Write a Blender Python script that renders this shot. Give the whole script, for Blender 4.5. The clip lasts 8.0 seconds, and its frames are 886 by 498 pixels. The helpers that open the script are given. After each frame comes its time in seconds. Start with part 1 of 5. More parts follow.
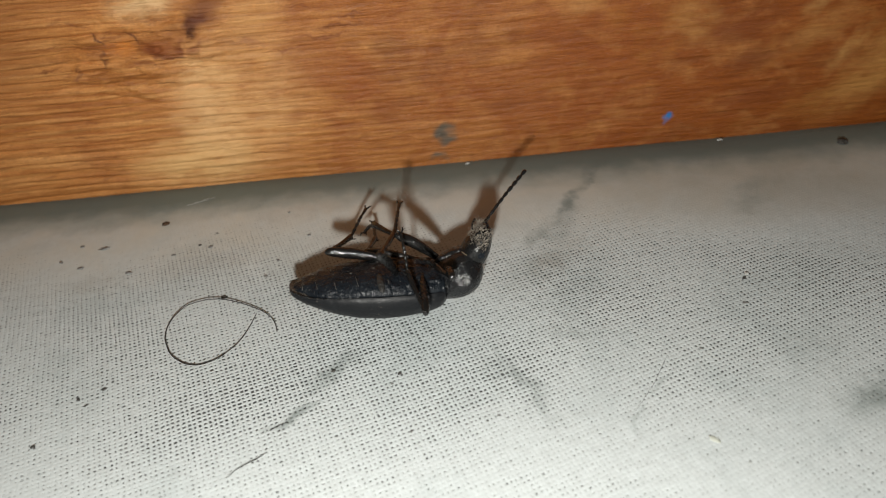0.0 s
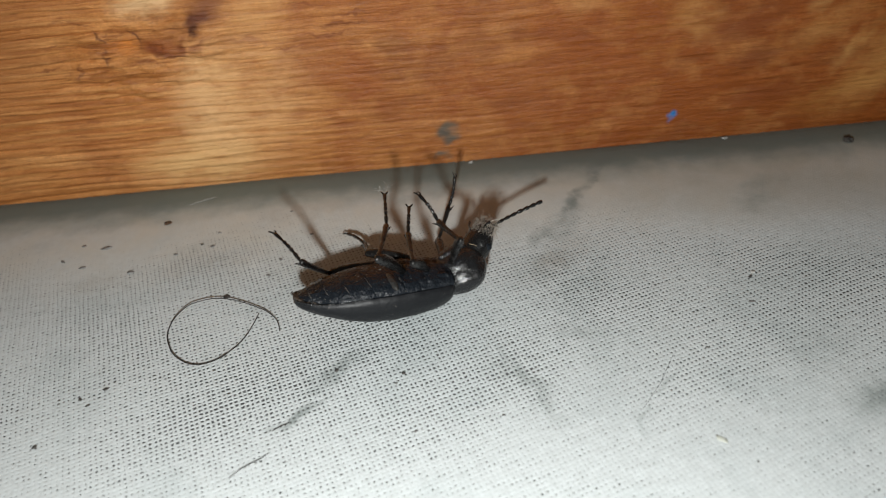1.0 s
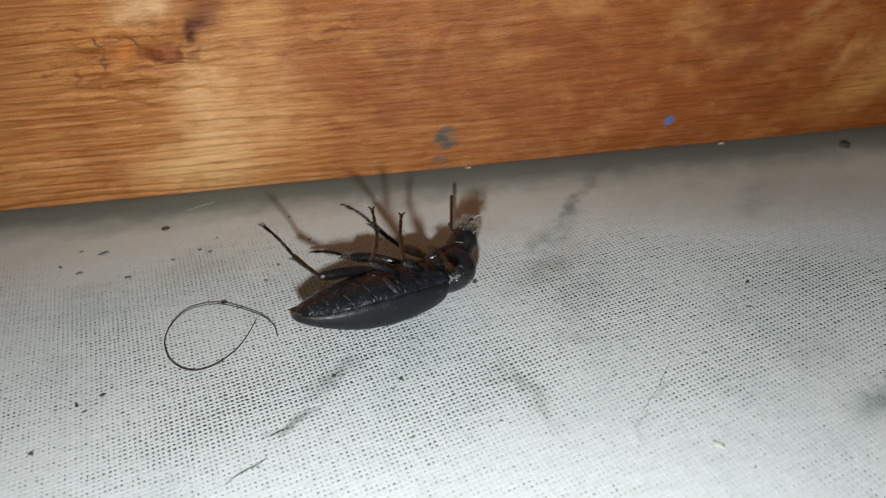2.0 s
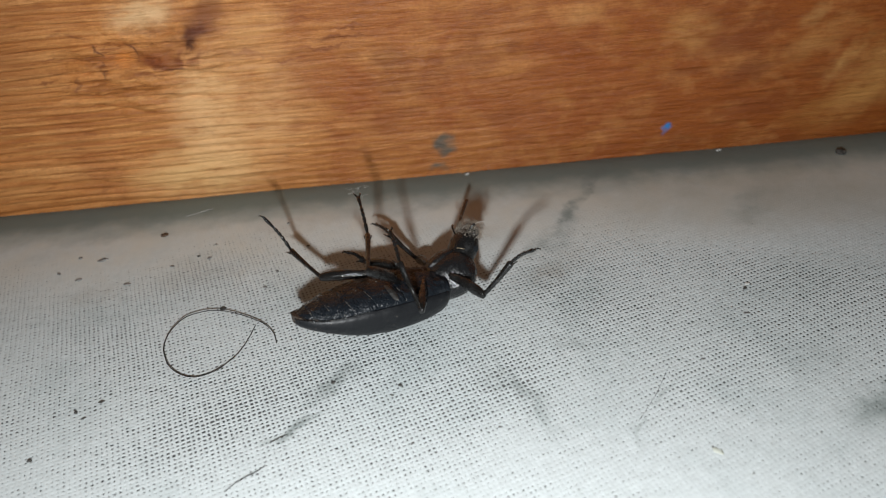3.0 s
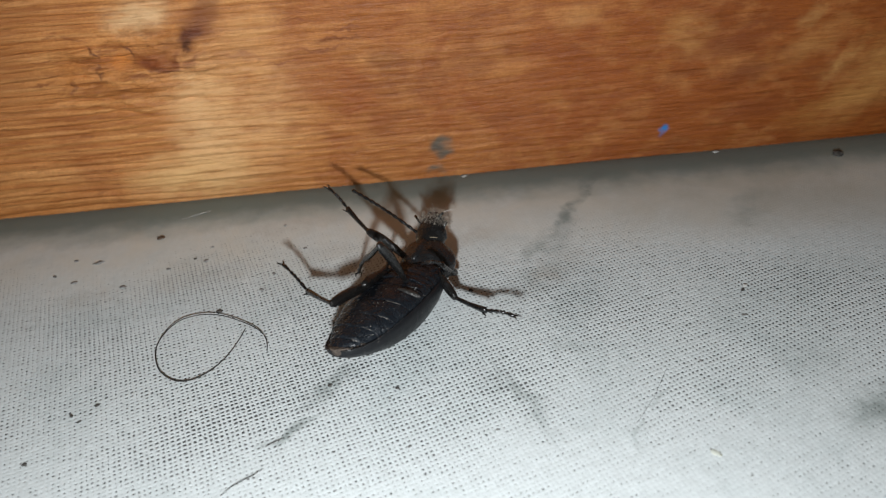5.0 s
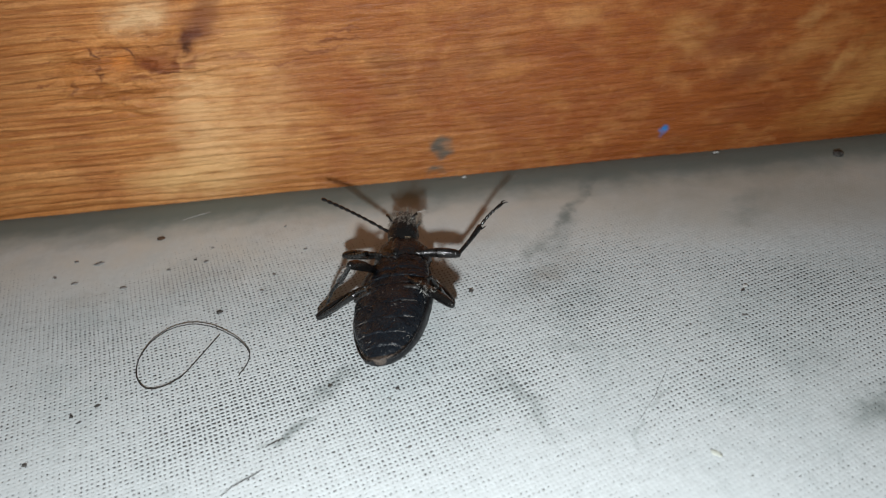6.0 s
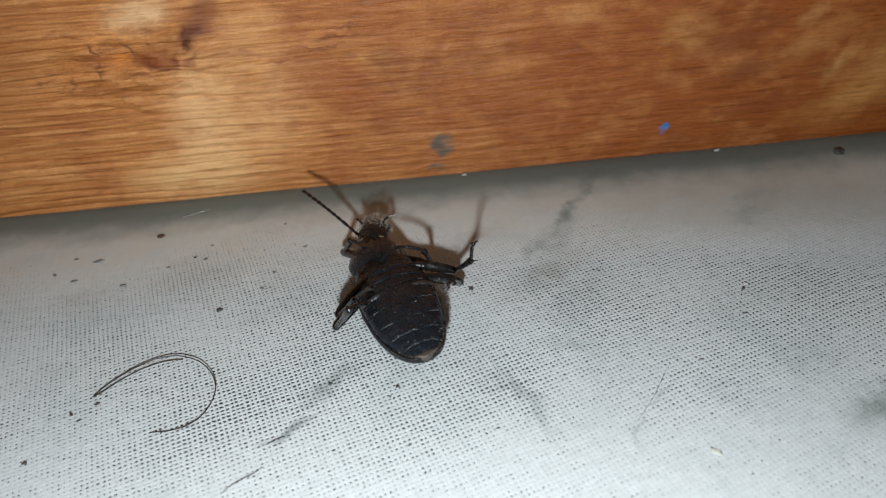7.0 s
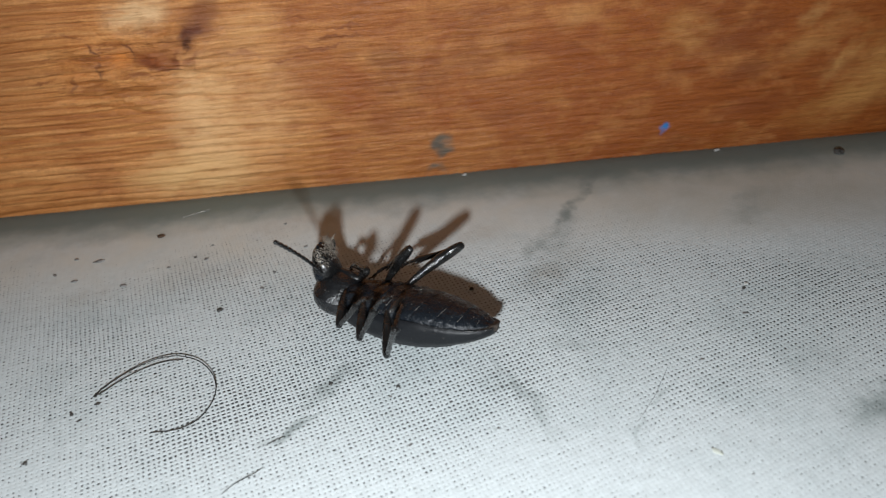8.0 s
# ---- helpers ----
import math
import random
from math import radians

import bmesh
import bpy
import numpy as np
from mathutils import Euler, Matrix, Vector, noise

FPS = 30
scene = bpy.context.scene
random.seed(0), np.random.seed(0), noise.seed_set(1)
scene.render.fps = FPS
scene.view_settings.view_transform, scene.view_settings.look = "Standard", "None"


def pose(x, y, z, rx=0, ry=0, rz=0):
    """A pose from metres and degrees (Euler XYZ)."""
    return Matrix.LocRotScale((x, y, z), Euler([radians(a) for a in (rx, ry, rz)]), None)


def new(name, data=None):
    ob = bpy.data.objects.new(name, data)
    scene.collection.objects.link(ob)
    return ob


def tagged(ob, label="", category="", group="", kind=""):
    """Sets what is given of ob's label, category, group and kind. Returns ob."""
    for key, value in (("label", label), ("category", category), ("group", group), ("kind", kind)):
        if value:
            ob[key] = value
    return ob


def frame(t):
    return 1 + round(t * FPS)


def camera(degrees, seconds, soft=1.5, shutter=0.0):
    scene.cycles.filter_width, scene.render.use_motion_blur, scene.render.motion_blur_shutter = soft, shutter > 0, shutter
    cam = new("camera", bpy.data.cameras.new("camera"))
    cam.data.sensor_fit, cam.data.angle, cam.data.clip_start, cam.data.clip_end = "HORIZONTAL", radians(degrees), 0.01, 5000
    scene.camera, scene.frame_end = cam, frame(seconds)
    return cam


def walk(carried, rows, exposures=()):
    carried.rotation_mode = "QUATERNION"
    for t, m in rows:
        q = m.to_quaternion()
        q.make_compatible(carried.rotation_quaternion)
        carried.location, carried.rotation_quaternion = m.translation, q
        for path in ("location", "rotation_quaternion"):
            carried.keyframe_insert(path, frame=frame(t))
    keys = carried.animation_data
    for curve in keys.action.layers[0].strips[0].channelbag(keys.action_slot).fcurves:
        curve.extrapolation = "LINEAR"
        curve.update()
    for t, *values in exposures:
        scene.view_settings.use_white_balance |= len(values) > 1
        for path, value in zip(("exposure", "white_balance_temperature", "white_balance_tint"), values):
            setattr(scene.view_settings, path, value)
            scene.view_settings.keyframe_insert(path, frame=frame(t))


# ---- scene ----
cam = camera(66, 8.0, soft=1.15, shutter=0.4)


def eye(x, y, z, yaw, pitch, roll):
    """A camera pose: place in millimetres, turn to the left, pitch and roll in degrees."""
    return pose(x * 0.001, y * 0.001, z * 0.001, 0, 0, yaw) @ pose(0, 0, 0, 90 + pitch) @ pose(0, 0, 0, 0, 0, roll)


walk(cam, [
    (0.0, eye(5.19, -67.87, 61.54, -2.326, -39.079, -4.177)),
    (0.5, eye(4.97, -67.62, 61.08, -2.121, -39.049, -4.365)),
    (1.0, eye(4.90, -67.55, 60.97, -2.163, -38.995, -4.344)),
    (1.5, eye(5.06, -67.53, 60.96, -2.230, -38.837, -4.331)),
    (3.0, eye(4.85, -67.66, 61.37, -2.682, -38.175, -4.056)),
    (3.5, eye(5.01, -67.51, 61.37, -2.723, -38.068, -4.088)),
    (4.0, eye(4.96, -67.51, 61.20, -2.850, -38.000, -4.000)),
    (4.5, eye(4.87, -67.50, 61.20, -2.967, -38.005, -3.926)),
    (6.0, eye(4.99, -67.60, 61.05, -2.885, -37.839, -4.079)),
    (6.5, eye(4.82, -67.56, 61.17, -2.965, -37.973, -3.949)),
    (7.0, eye(4.96, -67.47, 61.04, -2.874, -38.061, -4.043)),
    (7.5, eye(4.86, -67.43, 61.03, -2.937, -38.065, -4.008)),
    (8.0, eye(4.82, -67.44, 61.06, -2.941, -38.081, -4.013)),
], exposures=[(0.0, -0.05, 7250, 10), (0.5, -0.05, 7050, 10), (1.5, -0.03, 6800, 10), (3.0, 0.0, 6640, 10), (6.0, 0.0, 6520, 10), (8.0, 0.0, 6410, 10)])
cam.data.dof.use_dof = True
cam.data.dof.focus_distance = 0.088
cam.data.dof.aperture_fstop = 28

# ---- light ----
world = bpy.data.worlds.new("night_room")
scene.world = world
world.use_nodes = True
world.node_tree.nodes["Background"].inputs[0].default_value = (1.0, 0.86, 0.72, 1)
world.node_tree.nodes["Background"].inputs[1].default_value = 0.075

torch_data = bpy.data.lights.new("phone_torch", "POINT")
torch_data.shadow_soft_size, torch_data.energy = 0.0024, 0.478
torch_data.color = (0.95, 1.0, 1.03)
torch = new("phone_torch", torch_data)
torch.matrix_world = pose(-0.0015, -0.0815, 0.0475)
scene.view_settings.exposure = 0.0

MM = 0.001


# ---- materials ----
class Nodes:
    """A small wrapper to build node materials line by line."""

    def __init__(self, name):
        self.mat = bpy.data.materials.new(name)
        self.mat.use_nodes = True
        self.tree = self.mat.node_tree
        self.bsdf = self.tree.nodes["Principled BSDF"]
        self.out = self.tree.nodes["Material Output"]

    def add(self, kind, **values):
        n = self.tree.nodes.new(kind)
        for key, value in values.items():
            if key.startswith("i_"):
                name = key[2:].replace("_", " ")
                self.put(n.inputs[name], value)
            elif key == "at":
                for index, v in value.items():
                    self.put(n.inputs[index], v)
            elif key == "operation":
                n.operation = value
            elif key == "data_type":
                n.data_type = value
            elif key == "blend_type":
                n.blend_type = value
            elif key == "use_clamp":
                n.use_clamp = value
            elif key == "interpolation_type":
                n.interpolation_type = value
            elif key == "vector_type":
                n.vector_type = value
            elif key == "wave_type":
                n.wave_type = value
            elif key == "bands_direction":
                n.bands_direction = value
        return n

    def put(self, socket, value):
        if isinstance(value, bpy.types.NodeSocket):
            self.tree.links.new(value, socket)
        else:
            socket.default_value = value

    def coords(self, scale=(1, 1, 1), turn=0.0, kind="Object", shift=(0, 0, 0)):
        c = self.add("ShaderNodeTexCoord")
        m = self.add("ShaderNodeMapping", i_Scale=scale, i_Rotation=(0, 0, radians(turn)), i_Location=shift)
        self.tree.links.new(c.outputs[kind], m.inputs["Vector"])
        return m.outputs[0]

    def noise(self, vector, scale, detail=4, rough=0.55, distort=0.0):
        n = self.add("ShaderNodeTexNoise", i_Scale=scale, i_Detail=detail, i_Roughness=rough, i_Distortion=distort)
        self.put(n.inputs["Vector"], vector)
        return n.outputs["Fac"]

    def ramp(self, fac, stops):
        n = self.add("ShaderNodeValToRGB")
        e = n.color_ramp.elements
        while len(e) < len(stops):
            e.new(0.5)
        for k, (at, colour) in enumerate(stops):
            e[k].position = at
            e[k].color = (*colour, 1) if len(colour) == 3 else colour
        self.put(n.inputs[0], fac)
        return n.outputs[0]

    def mix(self, fac, a, b, how="MIX"):
        n = self.add("ShaderNodeMix", data_type="RGBA", blend_type=how)
        self.put(n.inputs[0], fac)
        for socket, v in ((n.inputs[6], a), (n.inputs[7], b)):
            self.put(socket, (*v, 1) if isinstance(v, tuple) and len(v) == 3 else v)
        return n.outputs[2]

    def math(self, op, a, b=0.0, clamp=False):
        n = self.add("ShaderNodeMath", operation=op, use_clamp=clamp)
        self.put(n.inputs[0], a)
        self.put(n.inputs[1], b)
        return n.outputs[0]

    def bump(self, height, strength, distance):
        n = self.add("ShaderNodeBump", i_Strength=strength, i_Distance=distance)
        self.put(n.inputs["Height"], height)
        self.put(self.bsdf.inputs["Normal"], n.outputs[0])

    def spot(self, vector, x, y, rx, ry, turn, soft=0.5):
        """1 inside an ellipse at x, y (metres), fading to 0 at its rim."""
        a = self.add("ShaderNodeMapping", vector_type="TEXTURE", i_Location=(x, y, 0), i_Rotation=(0, 0, radians(turn)), i_Scale=(rx, ry, 1e3))
        self.put(a.inputs["Vector"], vector)
        d = self.add("ShaderNodeVectorMath", operation="LENGTH")
        self.put(d.inputs[0], a.outputs[0])
        r = self.add("ShaderNodeMapRange", interpolation_type="SMOOTHSTEP", at={1: 1.0, 2: soft, 3: 0.0, 4: 1.0})
        self.put(r.inputs[0], d.outputs["Value"])
        return r.outputs[0]

    def set(self, **values):
        for key, value in values.items():
            self.put(self.bsdf.inputs[key.replace("_", " ")], (*value, 1) if isinstance(value, tuple) and len(value) == 3 else value)
        return self.mat


def make_cloth():
    n = Nodes("woven_cloth")
    v = n.coords(kind="Object")
    fine = n.noise(v, 900, 3)
    patch = n.noise(v, 60, 5, 0.6, 0.4)
    colour = n.ramp(fine, [(0.25, (0.49, 0.522, 0.525)), (0.7, (0.563, 0.602, 0.608))])
    grime = n.ramp(patch, [(0.5, (1, 1, 1)), (0.78, (0.8, 0.83, 0.83))])
    colour = n.mix(1.0, colour, grime, "MULTIPLY")
    wobble = n.add("ShaderNodeVectorMath", operation="MULTIPLY_ADD")
    nz = n.add("ShaderNodeTexNoise", i_Scale=240.0, i_Detail=4.0)
    n.put(nz.inputs["Vector"], v)
    n.put(wobble.inputs[0], nz.outputs["Color"])
    wobble.inputs[1].default_value = (0.005, 0.005, 0)
    n.put(wobble.inputs[2], v)
    w = wobble.outputs[0]
    o = 0.0025
    # dark grey-green band along the foot of the board, with a wavering edge
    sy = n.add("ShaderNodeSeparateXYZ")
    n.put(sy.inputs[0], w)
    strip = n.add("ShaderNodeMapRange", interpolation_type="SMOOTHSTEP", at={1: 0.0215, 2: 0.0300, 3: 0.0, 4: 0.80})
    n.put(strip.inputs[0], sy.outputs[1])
    # patchy warmer tone that strengthens towards the board
    far_ramp = n.add("ShaderNodeMapRange", interpolation_type="SMOOTHSTEP", at={1: 0.004, 2: 0.024, 3: 0.0, 4: 1.0})
    n.put(far_ramp.inputs[0], sy.outputs[1])
    far_tone = n.math("MULTIPLY", far_ramp.outputs[0], n.ramp(n.noise(v, 110, 5, 0.65, 0.5), [(0.3, (0.25, 0.25, 0.25)), (0.65, (0.9, 0.9, 0.9))]))
    colour = n.mix(far_tone, colour, (0.58, 0.55, 0.485))
    # a broad brown-grey stain that spreads from the foot of the board to one side
    stain = n.math("MULTIPLY", n.spot(w, 0.056 + o, 0.019 + o, 0.052, 0.0165, -6, 0.2), n.ramp(n.noise(v, 90, 5, 0.65, 0.4), [(0.3, (0.45, 0.45, 0.45)), (0.65, (1, 1, 1))]))
    colour = n.mix(n.math("MULTIPLY", stain, 0.7), colour, (0.36, 0.34, 0.285))
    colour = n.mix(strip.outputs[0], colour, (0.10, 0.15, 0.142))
    # smears of grime: x, y, half length, half width, turn, strength
    for x, y, rx, ry, turn, k in (
        (-10.5, -18.8, 5.2, 1.0, 34, 0.9), (-6.5, -13, 6, 1.8, 40, 0.6), (29, 17, 7, 1.5, 62, 0.6), (35.5, 26.5, 3.5, 1.8, 65, 0.6),
        (22, 9, 6, 2.2, 50, 0.45), (31, -19, 5, 0.5, 50, 0.4), (27, -24, 2.5, 0.6, 62, 0.35), (15.5, -18, 9.5, 1.9, -69, 0.5), (22.5, -11, 4.5, 1.8, -15, 0.3), (12, -15, 4, 2, -35, 0.25), (21, 2, 9, 4, 40, 0.35), (26, 11, 8, 3, 55, 0.35), (52.5, -24.5, 7, 4.5, 25, 0.75), (50, -17, 7, 5, 10, 0.2), (55, 11.5, 6, 3, 15, 0.4),
        (57, 16, 7, 3, 20, 0.3), (-52, 18, 8, 2.5, 15, 0.12), (-28, 14, 6, 2, 20, 0.12), (28.5, 16.5, 9, 1.4, 58, 0.6), (35.5, 27, 4.5, 1.8, 60, 0.65), (34, 24.3, 7, 1.5, 59, 0.6), (33, 22, 2.5, 0.9, 62, 0.5), (60, 25, 14, 2.0, 5, 0.3), (-25, 22, 8, 2, 15, 0.2), (5, 22, 9, 3, 10, 0.25), (-45, 22, 9, 2, 10, 0.2),
    ):
        f = n.math("MULTIPLY", n.spot(w, x * MM + o, y * MM + o, rx * MM, ry * MM, turn, 0.1), k)
        colour = n.mix(n.math("MULTIPLY", f, n.ramp(n.noise(v, 420, 4, 0.7), [(0.3, (0.2, 0.2, 0.2)), (0.6, (1, 1, 1))])), colour, (0.17, 0.20, 0.19))
    # tan soil trodden into the weave
    for x, y, rx, ry, turn, k in ((-26, 10, 11, 4, 15, 0.28), (-8, 13, 8, 3, 10, 0.25), (-40, 8, 8, 3, 10, 0.2), (14, 13, 7, 3, 20, 0.35), (24, 4, 8, 3.5, 45, 0.35), (-14, 20, 12, 3, 10, 0.25)):
        f = n.math("MULTIPLY", n.spot(w, x * MM + o, y * MM + o, rx * MM, ry * MM, turn, 0.1), k)
        colour = n.mix(n.math("MULTIPLY", f, n.ramp(n.noise(v, 300, 4, 0.7), [(0.35, (0.1, 0.1, 0.1)), (0.62, (1, 1, 1))])), colour, (0.33, 0.27, 0.21))
    n.bump(n.noise(v, 6000, 3), 0.25, 0.0001)
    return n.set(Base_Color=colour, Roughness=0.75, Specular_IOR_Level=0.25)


def make_backing():
    n = Nodes("cloth_backing")
    v = n.coords()
    return n.set(Base_Color=n.ramp(n.noise(v, 200, 4), [(0.3, (0.16, 0.162, 0.163)), (0.7, (0.265, 0.268, 0.27))]), Roughness=0.9)


def make_wood():
    n = Nodes("varnished_pine")
    v = n.coords()
    bend = n.add("ShaderNodeTexNoise", i_Scale=34.0, i_Detail=3.0)
    n.put(bend.inputs["Vector"], v)
    moved = n.add("ShaderNodeVectorMath", operation="MULTIPLY_ADD")
    n.put(moved.inputs[0], bend.outputs["Color"])
    moved.inputs[1].default_value = (0, 0, 0.0012)
    n.put(moved.inputs[2], v)

    def stretched(x, source):
        m = n.add("ShaderNodeMapping", i_Scale=(x, 1, 1))
        n.put(m.inputs["Vector"], source)
        return m.outputs[0]

    grain = n.noise(stretched(0.05, moved.outputs[0]), 980, 5, 0.62)
    fibre = n.noise(stretched(0.08, moved.outputs[0]), 2900, 4, 0.75)
    crack = n.noise(stretched(0.17, moved.outputs[0]), 1050, 4, 0.6, 0.3)
    blotch = n.noise(v, 55, 5, 0.62, 0.8)
    wear = n.noise(stretched(0.6, v), 230, 6, 0.68)
    place = n.add("ShaderNodeSeparateXYZ")
    n.put(place.inputs[0], v)
    # the far end kept more of its dark varnish; the near end is rubbed bare
    age = n.add("ShaderNodeMapRange", interpolation_type="SMOOTHSTEP", at={1: -0.028, 2: 0.035, 3: 0.0, 4: 1.0})
    n.put(age.inputs[0], n.math("ADD", place.outputs[0], n.math("MULTIPLY", n.math("SUBTRACT", blotch, 0.5), 0.12)))
    age = age.outputs[0]
    bare = n.ramp(grain, [(0.30, (0.39, 0.132, 0.032)), (0.47, (0.55, 0.212, 0.057)), (0.66, (0.73, 0.345, 0.122))])
    bare = n.mix(0.22, bare, n.ramp(fibre, [(0.38, (0.32, 0.095, 0.022)), (0.60, (0.80, 0.38, 0.13))]))
    stained = n.ramp(grain, [(0.30, (0.25, 0.060, 0.0095)), (0.64, (0.345, 0.092, 0.017))])
    stained = n.mix(0.3, stained, n.ramp(fibre, [(0.38, (0.22, 0.054, 0.010)), (0.60, (0.47, 0.142, 0.028))]))
    colour = n.mix(age, bare, stained)
    colour = n.mix(n.ramp(blotch, [(0.50, (0, 0, 0)), (0.68, (0.7, 0.7, 0.7))]), colour, n.mix(0.55, colour, (0.34, 0.09, 0.02)))
    colour = n.mix(n.ramp(wear, [(0.50, (0, 0, 0)), (0.78, (0.45, 0.45, 0.45))]), colour, (0.76, 0.36, 0.115))
    # soft dabs where the varnish was brushed on unevenly, stronger towards the far end
    dab = n.noise(stretched(0.9, v), 170, 4, 0.6, 0.15)
    pale = n.math("MULTIPLY", n.ramp(dab, [(0.55, (0, 0, 0)), (0.75, (0.42, 0.42, 0.42))]), n.math("ADD", 0.06, age))
    colour = n.mix(pale, colour, (0.50, 0.20, 0.045))
    dark = n.math("MULTIPLY", n.ramp(n.noise(stretched(0.5, v), 130, 4, 0.6), [(0.54, (0, 0, 0)), (0.70, (0.6, 0.6, 0.6))]), n.math("ADD", 0.1, age))
    colour = n.mix(dark, colour, (0.22, 0.062, 0.016))
    speck = n.noise(v, 2600, 3, 0.7)
    colour = n.mix(1.0, colour, n.ramp(speck, [(0.32, (0.88, 0.86, 0.84)), (0.68, (1.10, 1.11, 1.12))]), "MULTIPLY")
    ridges = n.add("ShaderNodeTexWave", wave_type="BANDS", bands_direction="Z", i_Scale=205.0, i_Distortion=4.5, i_Detail=4.0, i_Detail_Scale=0.5, i_Detail_Roughness=0.65)
    n.put(ridges.inputs["Vector"], stretched(0.30, moved.outputs[0]))
    ridges.wave_profile = "SAW"
    lined = n.mix(n.math("SUBTRACT", 1.0, n.math("MULTIPLY", age, 0.9)), (1.0, 1.0, 1.0), n.ramp(ridges.outputs["Fac"], [(0.1, (0.82, 0.76, 0.71)), (0.45, (1.0, 1.0, 1.0)), (0.9, (1.06, 1.07, 1.08))]))
    colour = n.mix(1.0, colour, lined, "MULTIPLY")
    dark_lines = n.ramp(crack, [(0.33, (0.42, 0.42, 0.42)), (0.42, (0, 0, 0))])
    colour = n.mix(n.math("MULTIPLY", dark_lines, n.math("SUBTRACT", 1.0, n.math("MULTIPLY", age, 0.75))), colour, (0.20, 0.055, 0.015))
    # the knot and the marks around it, in the plane of the board's face (x, z)
    sw = n.add("ShaderNodeSeparateXYZ")
    wv = n.add("ShaderNodeVectorMath", operation="MULTIPLY_ADD")
    nz = n.add("ShaderNodeTexNoise", i_Scale=330.0, i_Detail=4.0)
    n.put(nz.inputs["Vector"], v)
    n.put(wv.inputs[0], nz.outputs["Color"])
    wv.inputs[1].default_value = (0.004, 0.004, 0.004)
    n.put(wv.inputs[2], v)
    n.put(sw.inputs[0], wv.outputs[0])
    flat = n.add("ShaderNodeCombineXYZ")
    n.put(flat.inputs[0], sw.outputs[0])
    n.put(flat.inputs[1], sw.outputs[2])
    uneven = n.ramp(n.noise(stretched(0.35, v), 620, 5, 0.7), [(0.33, (0.25, 0.25, 0.25)), (0.58, (1, 1, 1))])
    o = 0.002
